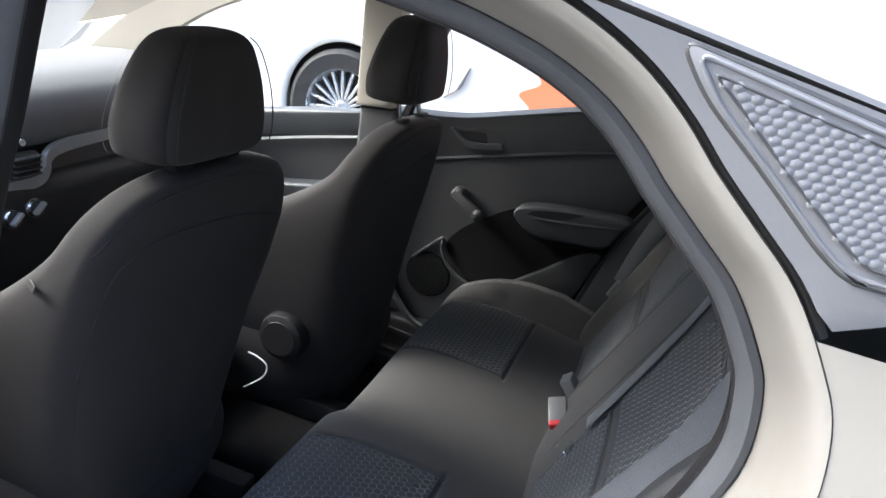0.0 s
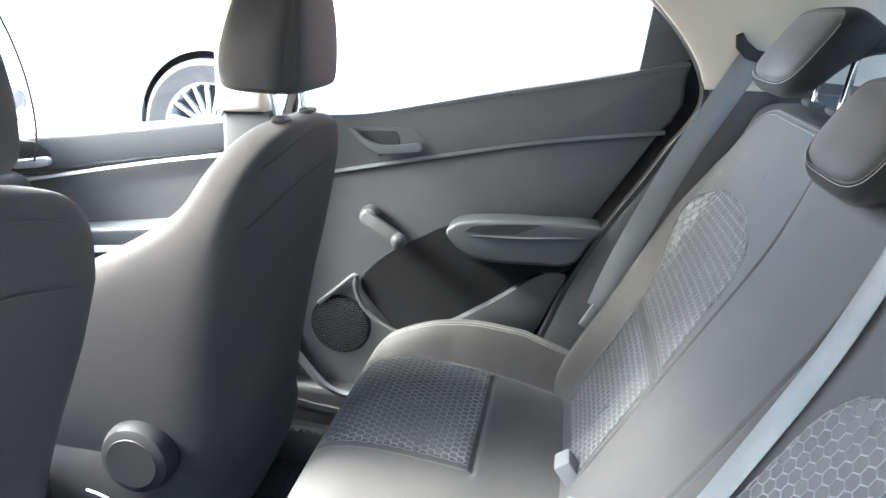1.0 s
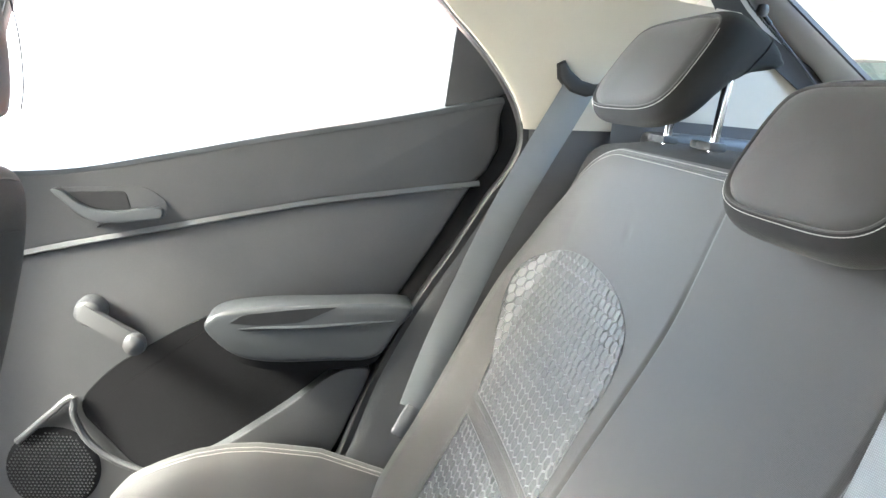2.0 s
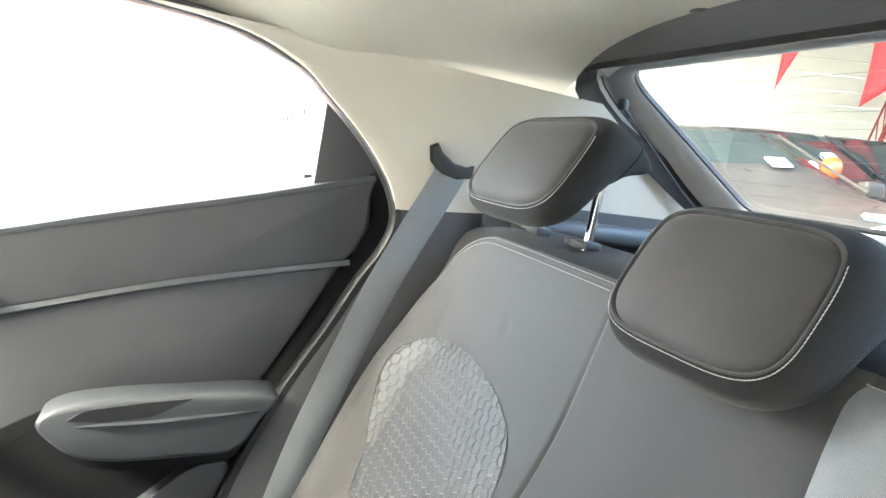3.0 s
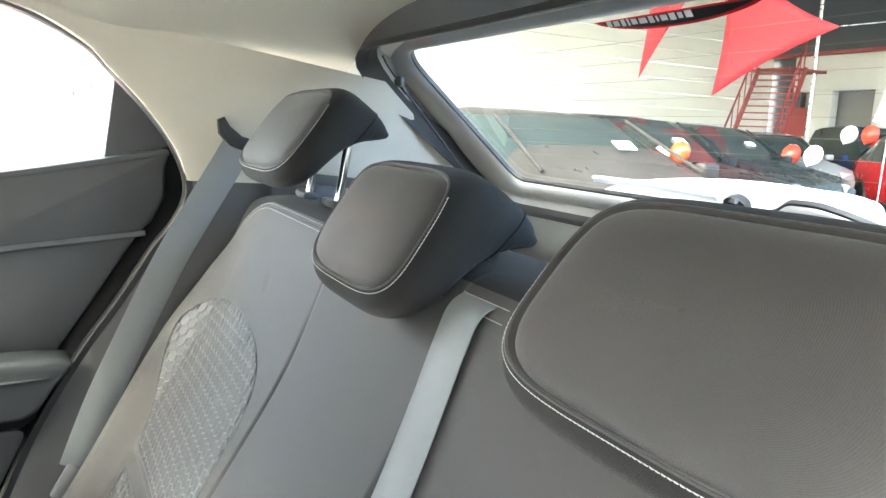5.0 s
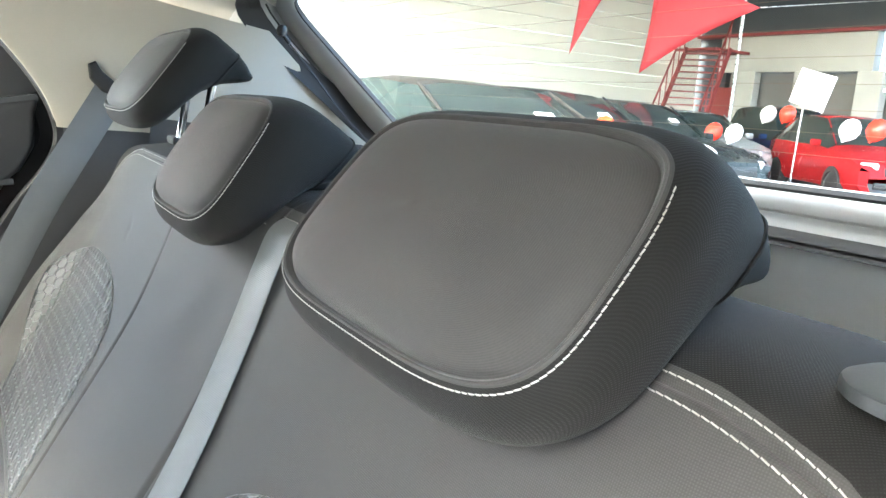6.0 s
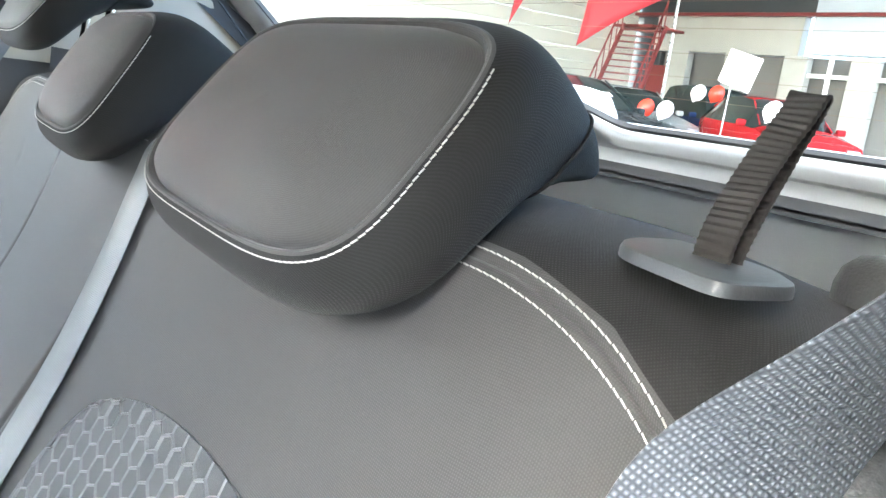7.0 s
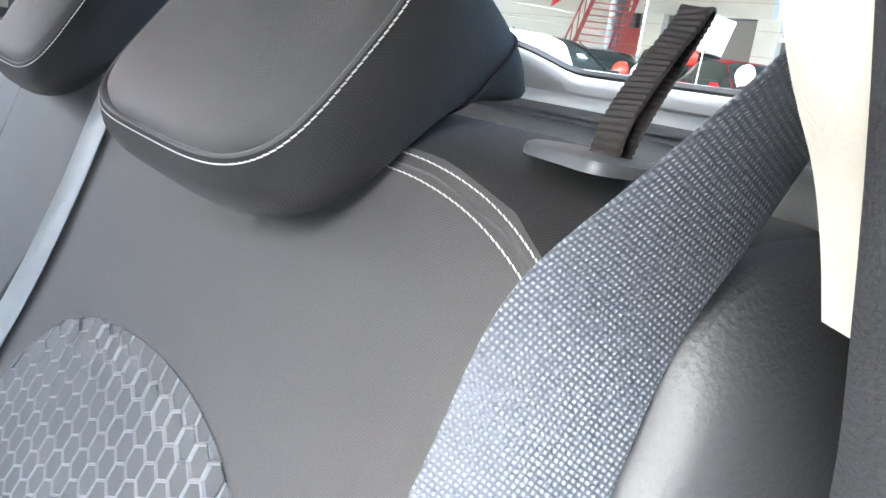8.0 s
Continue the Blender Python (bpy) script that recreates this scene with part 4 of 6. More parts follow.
def headrest(y0, dx=0.0, dz=0.0, tilt=0.0, posts=False, hw=0.1215, upright=0.0):
    m = pose(0.09 + dx, y0, 1.05 + dz, 0, tilt, 0) @ pose(-0.09, 0, -1.05)
    # the padded face swells inside a sewn groove, then the side band runs back to the tip
    dome = [(0.02, 0.0125), (0.25, 0.0122), (0.45, 0.0112), (0.62, 0.0095), (0.76, 0.0070), (0.86, 0.0042), (0.91, 0.0018), (0.935, -0.0012), (0.947, -0.0026), (0.958, -0.0018), (0.972, 0.0004), (0.988, 0.0008)]
    rows = [head_ring(0, hw, upright, k, f) for k, f in dome] + [head_ring(q, hw, upright) for q in np.linspace(0, len(HEAD) - 1, 64)]
    me = grid("headrest", np.array(rows), wrap_v=True, cap=True)
    me.materials.append(SEAT)
    me.materials.append(SEAT_BAND)
    me.polygons.foreach_set("material_index", [0 if k < 96 * len(dome) else 1 for k in range(len(me.polygons) - 2)] + [0, 1])
    hr = part("headrest", me, None, bench, "grey padded headrest with a darker twill band and pale stitching", place=m)
    sewn = np.array(head_ring(1.0, hw, upright, n=240))
    mid = np.array((0.075, 0, 1.065))
    out = sewn - mid * (1, 0, 1) - np.stack([0 * sewn[:, 1], sewn[:, 1] * 0.5, 0 * sewn[:, 1]], 1)
    out /= np.linalg.norm(out, axis=1)[:, None]
    run = np.arange(108, 253) % 240
    line = sewn[run] + out[run] * 0.0005
    part("stitching", stitches("stitching", line, out[run], 0.0030, 0.0004, 0.00038), THREAD, hr, "pale thread", place=m)
    part("rear_seam", tube("rear_seam", np.array(head_ring(26.0, hw * 1.002, upright, 1.004)), 0.0009, 5, closed=True), SEAT_BAND, hr, place=m)
    for k in (-0.062, 0.062):
        part("collar", box(0.022, 0.036, 0.010, 0.003, at=(0.118, y0 + k, 1.054)), PLASTIC, hr)
        if posts:
            part("release_button", box(0.014, 0.020, 0.010, 0.004, 2, at=(0.118, y0 + k + 0.032, 1.0545)), PLASTIC, hr, "grey release button")
            a = m @ Vector((0.125, k, 1.075))
            part("post", tube("post", [(0.118, y0 + k, 1.02), tuple(a)], 0.0055, 12), CHROME, hr, "chrome post")
    return hr


headrest(-0.352)
headrest(0.016, hw=0.102, upright=0.016)
headrest(0.385, 0.004, 0.078, -3, True)

# seat-back release strap on its oval plate
strap = thing("release_strap", "brown-black ribbed pull strap on a grey oval plate", "pull strap")
part("plate", plate(rounded([(0.078, -0.540), (0.066, -0.583), (0.104, -0.586), (0.126, -0.566), (0.134, -0.522), (0.100, -0.524)], [0.012, 0.010, 0.012, 0.012, 0.010, 0.012]), 1.0465, 1.0510, 0.0022, axes="xy"), PLASTIC_SOFT, strap, "grey oval plate")
line = spline([(0.103, -0.556, 1.045), (0.106, -0.556, 1.062), (0.120, -0.556, 1.085), (0.1285, -0.558, 1.0995), (0.1330, -0.558, 1.1065), (0.1355, -0.557, 1.1025), (0.1270, -0.556, 1.085), (0.1135, -0.556, 1.060), (0.109, -0.556, 1.046)], 40)
part("loop", ribbon("loop", line, (0.12, 1, 0), 0.0140, 0.0012, 0.0006, 0.0026), STRAP, strap, "ribbed brown-black webbing")

# ---------------------------------------------------------------- belts and buckles
for side, s in (("right", 1), ("left", -1)):
    belt = thing("seat_belt", "grey woven seat belt hanging from a black pillar guide", "seat belt", "rear seat belts")
    if s == 1:
        line = spline([(0.060, 0.655, 1.116), (0.050, 0.650, 1.095), (0.0, 0.652, 0.99), (-0.045, 0.651, 0.89), (-0.117, 0.652, 0.694), (-0.152, 0.658, 0.570)], 10)
        part("webbing", ribbon("webbing", line, (1, -0.12, -0.25), 0.050, 0.0014), WEB_C, belt)
        part("anchor", box(0.034, 0.012, 0.06, 0.005, 2, at=(-0.160, 0.660, 0.545), m=pose(0, 0, 0, 0, 25, 0)), GREY_PL, belt, "grey plastic anchor")
    else:
        line = spline([(0.068, -0.664, 1.122), (0.060, -0.650, 1.094), (0.054, -0.629, 1.052), (0.047, -0.608, 1.008), (0.031, -0.607, 0.960), (0.0, -0.609, 0.88), (-0.050, -0.618, 0.80), (-0.117, -0.638, 0.694), (-0.150, -0.640, 0.585)], 12)
        part("webbing", ribbon("webbing", line, [np.array((0.93, 0.22, -0.2)) * (1 - f) + np.array((0.75, -0.62, 0.0)) * f for f in smoothstep(1.10, 0.985, line[:, 2])], 0.048, 0.0014), WEB, belt)
    guide = [(-0.028, 0.028), (-0.018, 0.034), (-0.008, 0.02), (0.012, 0.006), (0.034, 0.002), (0.046, 0.006), (0.044, -0.014), (0.02, -0.020), (-0.006, -0.012), (-0.024, 0.006)]
    part("guide", plate([(0.050 + a, 1.120 + b) for a, b in guide], s * 0.680, s * 0.646, 0.006, 3), PLASTIC_DARK, belt, "black pillar guide")
belt = thing("seat_belt", "grey middle seat belt lying down the backrest", "seat belt", "rear seat belts")
cl = []
for y, z, l in ((-0.128, 1.040, 0.003), (-0.124, 1.02, 0.004), (-0.122, 0.99, 0.005), (-0.125, 0.93, 0.004), (-0.135, 0.85, 0.004), (-0.150, 0.75, 0.005), (-0.168, 0.66, 0.008), (-0.18, 0.60, 0.012)):
    cl.append(on_back(y, back_point(0, z), l)[0])
cl = [on_back(-0.130, back_point(0, 1.0405), -0.006)[0]] + cl[1:]
part("webbing", ribbon("webbing", spline(cl, 8), (0, 1, 0), 0.048, 0.0014), WEB_C, belt)
part("tongue", plate(rounded([(-0.205, 0.56), (-0.155, 0.56), (-0.155, 0.64), (-0.205, 0.64)], 0.012), 0.0, 0.012, 0.004, axes="yz"), GREY_PL, belt, "grey tongue", place=pose(-0.16, 0, 0.28, 0, 26.5, 0) @ pose(0, 0, -0.28))
part("latch_plate", box(0.03, 0.03, 0.003, 0.001, 1, at=(-0.135, -0.185, 0.545), m=pose(0, 0, 0, 30, 40, 0)), CHROME, belt)
buckle = thing("belt_buckle", "grey upright belt buckle on the cushion", "belt buckle", "rear buckles")
part("case", box(0.030, 0.046, 0.062, 0.005, 2, at=(-0.188, 0.215, 0.450), m=pose(0, 0, 0, 0, -38, 0)), GREY_PL, buckle)
part("stalk", ribbon("stalk", [(-0.160, 0.190, 0.41), (-0.172, 0.20, 0.425), (-0.182, 0.212, 0.44)], (0, 1, 0), 0.03, 0.006), GREY_PL, buckle)
buckle = thing("belt_buckle", "black belt buckle with a red release button on the cushion", "belt buckle", "rear buckles")
part("case", box(0.040, 0.062, 0.024, 0.005, 2, at=(0, 0, 0)), GREY_PL, buckle, place=pose(-0.196, 0.066, 0.468, 28, -18, 8))
part("button", box(0.036, 0.014, 0.021, 0.003, 2, at=(0, -0.033, 0.001)), RED, buckle, "red release button", place=pose(-0.196, 0.066, 0.468, 28, -18, 8))
buckle = thing("belt_buckle", "black buckle strap with shiny fittings beside the middle belt", "belt buckle", "rear buckles")
part("case", box(0.028, 0.05, 0.07, 0.006, 2, at=(-0.150, -0.085, 0.465), m=pose(0, 0, 0, 0, 25, 0)), PLASTIC_DARK, buckle)
part("stalk", ribbon("stalk", spline([(-0.16, -0.20, 0.42), (-0.165, -0.15, 0.435), (-0.158, -0.10, 0.455)], 4), (0.6, 0, 1), 0.035, 0.006), PLASTIC_DARK, buckle)
part("plate", box(0.004, 0.03, 0.012, 0.001, 1, at=(-0.168, -0.09, 0.49)), CHROME, buckle)


# ---------------------------------------------------------------- right rear door
door = thing("door_1", "closed grey rear door trim with armrest, map pocket and window crank", "car door", kind="structure")
SILL = spline([(-0.94, 0.893), (-0.733, 0.912), (-0.579, 0.948), (-0.418, 0.990), (-0.247, 1.031), (-0.137, 1.060), (-0.035, 1.088)], 5)
EDGE = [(-0.03, 1.06), (-0.028, 1.005), (-0.045, 0.965), (-0.072, 0.922), (-0.119, 0.834), (-0.172, 0.741), (-0.232, 0.613), (-0.277, 0.475), (-0.315, 0.38), (-0.38, 0.26)]
SEAM = [(-0.94, 0.735), (-0.732, 0.794), (-0.575, 0.834), (-0.324, 0.897), (-0.066, 0.946)]
upper = [tuple(p) for p in SILL] + [(a - 0.012, b) for a, b in EDGE[:3]] + [(SEAM[-1][0] - 0.012, SEAM[-1][1] - 0.003)] + SEAM[-2::-1]
SEAM_GREY = material("seam_grey", (0.14, 0.143, 0.147), 0.5, vary=0.05)
part("upper_panel", plate(upper, 0.80, 0.732, 0.010, 3), PLASTIC, door, "grey upper door panel")
EDGE_IN = [(a - 0.015, b) for a, b in EDGE]
lower = [(a, b - 0.004) for a, b in SEAM[:-1]] + [(SEAM[-1][0] - 0.012, SEAM[-1][1] - 0.006)] + EDGE_IN[3:] + [(-0.90, 0.22), (-0.94, 0.4)]
part("lower_panel", plate(lower, 0.80, 0.738, 0.006, 2), PLASTIC, door, "grey lower door panel")
part("seam_lip", ribbon("seam_lip", spline([(a, 0.7335, b - 0.001) for a, b in SEAM], 6), (0, 0.5, 1), 0.009, 0.005), SEAM_GREY, door)
part("sill_cap", ribbon("sill_cap", [(a, 0.757, b + 0.002) for a, b in SILL], (0, 1, 0.2), 0.05, 0.012), PLASTIC_SOFT, door, "satin window ledge")
# flush sheet, black for the pocket's shade, then armrest and pocket's front wall
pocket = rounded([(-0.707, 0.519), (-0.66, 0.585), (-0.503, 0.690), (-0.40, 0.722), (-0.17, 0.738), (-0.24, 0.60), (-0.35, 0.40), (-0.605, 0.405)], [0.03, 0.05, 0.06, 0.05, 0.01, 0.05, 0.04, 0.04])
part("pocket_shade", plate([tuple(p) for p in pocket], 0.739, 0.736, 0.001, 1), MATTE_BLACK, door, "flush black sheet for the recess's shade")
part("pocket_rim", tube("pocket_rim", [(x, 0.738, z) for x, z in pocket], 0.0025, 6, closed=True), MATTE_BLACK, door)
arm = spline([(-0.497, 0.693), (-0.470, 0.715), (-0.40, 0.728), (-0.31, 0.735), (-0.172, 0.741), (-0.188, 0.70), (-0.222, 0.650), (-0.30, 0.640), (-0.387, 0.634), (-0.444, 0.642), (-0.482, 0.668)], 5, closed=True)
part("armrest", plate([tuple(p) for p in arm], 0.738, 0.672, 0.020, 5), PLASTIC_SOFT, door, "satin grey armrest")
# plate as black as the shade under the armrest
part("underside_shade", plate([tuple(p) for p in spline([(-0.485, 0.672), (-0.445, 0.650), (-0.30, 0.648), (-0.215, 0.655), (-0.232, 0.630), (-0.30, 0.620), (-0.387, 0.615), (-0.448, 0.630)], 4, closed=True)], 0.738, 0.690, 0.008, 2), MATTE_BLACK, door)
part("armrest_ridge", ribbon("armrest_ridge", spline([(-0.488, 0.684, 0.682), (-0.42, 0.673, 0.692), (-0.34, 0.671, 0.698), (-0.26, 0.672, 0.708), (-0.195, 0.675, 0.716)], 6), (0, 0.9, 0.5), 0.008, 0.004), PLASTIC_SOFT, door)
# flush dark sheet painted as the shade inside the pull's hollow
part("hollow_shade", plate(rounded([(-0.458, 0.698), (-0.437, 0.7135), (-0.358, 0.7265), (-0.288, 0.7345), (-0.309, 0.7236), (-0.343, 0.7056), (-0.4095, 0.6966)], [0.005, 0.01, 0.02, 0.003, 0.006, 0.012, 0.010]), 0.70, 0.6712, 0.001, 1), PLASTIC_DARK, door)
part("pocket_front", plate(rounded([(-0.585, 0.405), (-0.478, 0.458), (-0.36, 0.545), (-0.295, 0.604), (-0.265, 0.618), (-0.222, 0.622), (-0.275, 0.48), (-0.32, 0.40)], [0.02, 0.03, 0.05, 0.02, 0.01, 0.02, 0.03, 0.02]), 0.738, 0.703, 0.008, 3), PLASTIC, door, "grey pocket front")
# speaker grille and the pale rib round the pocket's front end
part("speaker_grille", lathe("speaker_grille", [(0.0, 0.006), (0.04, 0.005), (0.07, 0.0), (0.078, -0.004)], 36, pose(-0.745, 0.735, 0.405, 90, 0, 0)), MATTE_BLACK, door, "black speaker grille")
bead_v, bead_f = [], []
for i in range(26):
    for j in range(26):
        cx, cz = -0.82 + 0.006 * (i + 0.5 * (j % 2)), 0.33 + 0.006 * j
        if (cx + 0.745) ** 2 + (cz - 0.405) ** 2 < 0.07 ** 2:
            k = len(bead_v)
            bead_v += [(cx - 0.002, 0.728, cz), (cx, 0.728, cz - 0.002), (cx + 0.002, 0.728, cz), (cx, 0.728, cz + 0.002), (cx, 0.7255, cz)]
            bead_f += [(k, k + 1, k + 4), (k + 1, k + 2, k + 4), (k + 2, k + 3, k + 4), (k + 3, k, k + 4)]
tagged(part("grille_beads", to_mesh("grille_beads", bead_v, bead_f), PLASTIC_DARK, door, smooth=False), kind="stuff")
part("pocket_rib", tube("pocket_rib", spline([(-0.80, 0.732, 0.455), (-0.752, 0.729, 0.503), (-0.712, 0.727, 0.540), (-0.709, 0.725, 0.508), (-0.686, 0.724, 0.464), (-0.643, 0.722, 0.430), (-0.588, 0.721, 0.408)], 6), 0.0062, 8), PLASTIC, door)
# handle in its bezel
bezel = rounded([(-0.742, 0.886), (-0.60, 0.900), (-0.566, 0.875), (-0.572, 0.846), (-0.645, 0.826), (-0.70, 0.832)], [0.015, 0.02, 0.012, 0.012, 0.03, 0.03])
part("handle_bezel", plate([tuple(p) for p in bezel], 0.735, 0.7295, 0.003, 2), PLASTIC, door)
part("handle_cup", plate(rounded([(-0.735, 0.880), (-0.63, 0.890), (-0.62, 0.855), (-0.66, 0.838), (-0.70, 0.840)], [0.012, 0.01, 0.012, 0.02, 0.02]), 0.731, 0.7285, 0.001, 1), PLASTIC_DARK, door)
lever = spline([(-0.738, 0.884), (-0.72, 0.868), (-0.69, 0.845), (-0.655, 0.838), (-0.60, 0.846), (-0.574, 0.852), (-0.580, 0.868), (-0.64, 0.858), (-0.675, 0.858), (-0.70, 0.868), (-0.725, 0.886)], 4, closed=True)
part("door_handle", plate([tuple(p) for p in lever], 0.731, 0.7165, 0.005, 3), PLASTIC_SOFT, door, "satin grey pull handle")
# window crank
crank = part("window_crank", lathe("window_crank", [(0.0, 0.024), (0.014, 0.024), (0.021, 0.019), (0.0245, 0.004), (0.025, -0.01)], 28, pose(-0.680, 0.722, 0.692, 90, 0, 0)), PLASTIC, door)
part("crank_arm", ribbon("crank_arm", spline([(-0.688, 0.704, 0.696), (-0.66, 0.699, 0.682), (-0.625, 0.696, 0.664), (-0.600, 0.696, 0.651)], 5), (0.4, 0, 0.9), 0.027, 0.014), PLASTIC, crank)
part("crank_knob", lathe("crank_knob", [(0.0, 0.022), (0.010, 0.021), (0.0165, 0.016), (0.0180, 0.004), (0.015, -0.006)], 22, pose(-0.603, 0.692, 0.652, 90, 0, 0)), PLASTIC, crank)
# window: pane, black corner panel, frame
pane = part("pane", to_mesh("pane", [(-0.95, 0.765, 0.86), (-0.03, 0.765, 1.06), (-0.03, 0.735, 1.31), (-0.95, 0.735, 1.31)], [(0, 1, 2, 3)]), CLEAR, door, smooth=False)
pane.visible_shadow = False
part("corner_panel", plate([(-0.137, 1.058), (-0.030, 1.086), (-0.028, 1.10), (-0.075, 1.152), (-0.129, 1.204)], 0.765, 0.742, 0.004), PLASTIC, door, "black corner panel")
mark = thing("window_mark", "small faint grey etched mark on the side window", "marking")
for i in range(6):
    part("letter_bar", box(0.0035, 0.0006, 0.007 + 0.003 * (i % 3), 0.0, at=(-0.192 + 0.0062 * i, 0.7475, 1.158 + 0.0036 * i)), PALE_PANEL, mark, smooth=False)
surround = door_surround("right")
part("corner_fill", plate([(-0.075, 0.90), (0.02, 0.98), (0.03, 1.08), (-0.02, 1.12), (-0.05, 1.10), (-0.05, 1.0)], 0.785, 0.745, 0.002), MATTE_BLACK, surround)
part("dark_rebate", band("dark_rebate", [(0.004, 0.712), (-0.004, 0.728), (-0.024, 0.745), (-0.032, 0.775)], keep=[i for i, p in enumerate(CURVE) if p[0] > -0.42 and 0.22 < p[1] < 1.10]), MATTE_BLACK, surround)
part("outer_closing", plate(EDGE[1:] + [(0.10, 0.26), (0.10, 1.02)], 0.79, 0.765, 0.0), PLASTIC_DARK, surround)

# right middle pillar, front door, windscreen pillar
bpr = thing("pillar_right", "beige middle pillar with a dark lower trim", "car pillar", kind="structure")
part("upper_trim", plate([(-1.045, 0.893), (-0.93, 0.903), (-0.925, 1.30), (-1.055, 1.30)], 0.76, 0.70, 0.015, 3), BEIGE, bpr, "beige upper trim")
part("lower_trim", plate([(-1.03, 0.2), (-0.90, 0.2), (-0.915, 0.903), (-1.035, 0.893)], 0.77, 0.712, 0.015, 3), PLASTIC, bpr, "dark lower trim")
fdoor = thing("door_2", "closed grey front door trim with a satin armrest and window ledge", "car door", kind="structure")
part("upper_panel", plate([(-2.0, 0.60), (-1.64, 0.664), (-1.25, 0.752), (-1.022, 0.798), (-1.020, 0.876), (-1.25, 0.838), (-1.632, 0.766), (-2.0, 0.69)], 0.80, 0.725, 0.015, 3), PLASTIC_SOFT, fdoor, "satin upper panel")
part("lower_panel", plate([(-2.0, 0.25), (-1.02, 0.25), (-1.022, 0.794), (-1.25, 0.748), (-1.64, 0.660), (-2.0, 0.596)], 0.80, 0.732, 0.006), PLASTIC, fdoor)
part("armrest", plate(rounded([(-1.75, 0.52), (-1.10, 0.635), (-1.09, 0.575), (-1.35, 0.525), (-1.75, 0.43)], 0.02), 0.735, 0.655, 0.015, 4), PLASTIC_SOFT, fdoor, "satin grey armrest")
# highlights of the seam and armrest laid on as silver strips
part("seam_lip", ribbon("seam_lip", spline([(-2.0, 0.722, 0.594), (-1.63, 0.722, 0.657), (-1.25, 0.722, 0.748), (-1.03, 0.722, 0.795)], 6), (0, 0.3, 1), 0.008, 0.005), SILVER, fdoor, "thin lip, silver for the seam's highlight")
part("armrest_highlight", ribbon("armrest_highlight", spline([(-1.75, 0.662, 0.475), (-1.40, 0.660, 0.540), (-1.14, 0.660, 0.574), (-1.10, 0.665, 0.58)], 6), (0, 0.5, 1), 0.030, 0.012), SILVER, fdoor, "strip, silver for the highlight on the armrest's ridge")
bez = rounded([(-1.72, 0.765), (-1.52, 0.772), (-1.48, 0.748), (-1.484, 0.715), (-1.60, 0.682), (-1.68, 0.69)], 0.016)
part("handle_bezel", plate([tuple(p) for p in bez], 0.728, 0.7225, 0.003, 2), PLASTIC_DARK, fdoor)
part("door_handle", plate([tuple(p) for p in spline([(-1.70, 0.755), (-1.67, 0.725), (-1.62, 0.700), (-1.55, 0.704), (-1.487, 0.718), (-1.490, 0.738), (-1.56, 0.724), (-1.62, 0.722), (-1.66, 0.742)], 4, closed=True)], 0.724, 0.709, 0.005, 3), SILVER, fdoor, "silver pull handle")
pane = part("pane", to_mesh("pane", [(-2.1, 0.765, 0.66), (-1.03, 0.765, 0.87), (-1.03, 0.735, 1.31), (-1.5, 0.735, 1.31), (-2.1, 0.75, 0.95)], [(0, 1, 2, 3, 4)]), CLEAR, fdoor, smooth=False)
pane.visible_shadow = False
door_mirror = thing("door_mirror", "champagne outside mirror with a bright glass", "car mirror")
part("housing", lathe("housing", [(0.0, -0.075), (0.45, -0.065), (0.8, -0.035), (0.98, 0.0), (1.0, 0.012), (0.94, 0.018), (0.90, 0.016)], 32, pose(-1.79, 0.915, 0.812, 0, 90, -8) @ Matrix.Diagonal((0.062, 0.105, 1, 1))), WHITE_PAINT, door_mirror, "pale housing")
part("glass", lathe("glass", [(0.0, 0.0), (0.92, 0.0)], 32, pose(-1.776, 0.915, 0.812, 0, 90, -8) @ Matrix.Diagonal((0.062, 0.105, 1, 1))), material("mirror_glass", (0.8, 0.8, 0.82), 0.03, 1.0, vary=0.01), door_mirror, "mirror glass", smooth=False)
part("arm", tube("arm", [(-1.80, 0.84, 0.77), (-1.80, 0.78, 0.735)], 0.022, 10), PLASTIC_DARK, door_mirror)
apil = thing("windscreen_pillar", "pale beige windscreen pillar trim", "car pillar", kind="structure")
part("trim", ribbon("trim", spline([(-1.10, 0.68, 1.315), (-1.42, 0.685, 1.22), (-1.70, 0.69, 1.08), (-2.08, 0.69, 0.775), (-2.35, 0.69, 0.56)], 8), (0.62, 0.0, 0.78), 0.135, 0.03), BEIGE, apil)
scr = part("windscreen", to_mesh("windscreen", [(-1.30, -0.66, 1.33), (-1.30, 0.66, 1.33), (-2.35, 0.72, 0.78), (-2.35, -0.72, 0.78)], [(0, 1, 2, 3)]), CLEAR, apil, smooth=False)
scr.visible_shadow = False

ldoor = thing("door_3", "closed grey driver's door with its window", "car door", kind="structure")
part("panel", plate([(-2.2, 0.22), (-0.98, 0.22), (-0.96, 0.89), (-1.3, 0.83), (-2.2, 0.66)], -0.80, -0.735, 0.008, 2), PLASTIC, ldoor)
part("skin", plate([(-2.2, 0.22), (-0.975, 0.22), (-0.955, 0.88), (-1.3, 0.82), (-2.2, 0.65)], -0.83, -0.802, 0.01, 2), PAINT, ldoor, "champagne door skin")
pane = part("pane", to_mesh("pane", [(-2.1, -0.765, 0.66), (-0.98, -0.765, 0.88), (-0.90, -0.735, 1.29), (-1.4, -0.735, 1.31), (-2.1, -0.75, 0.95)], [(0, 1, 2, 3, 4)]), CLEAR, ldoor, smooth=False)
pane.visible_shadow = False
odoor = thing("door_4", "left rear door standing wide open beside the car", "car door", kind="structure")
swing = pose(-0.97, -0.80, 0, 0, 0, -72) @ pose(0.93, 0.76, 0)
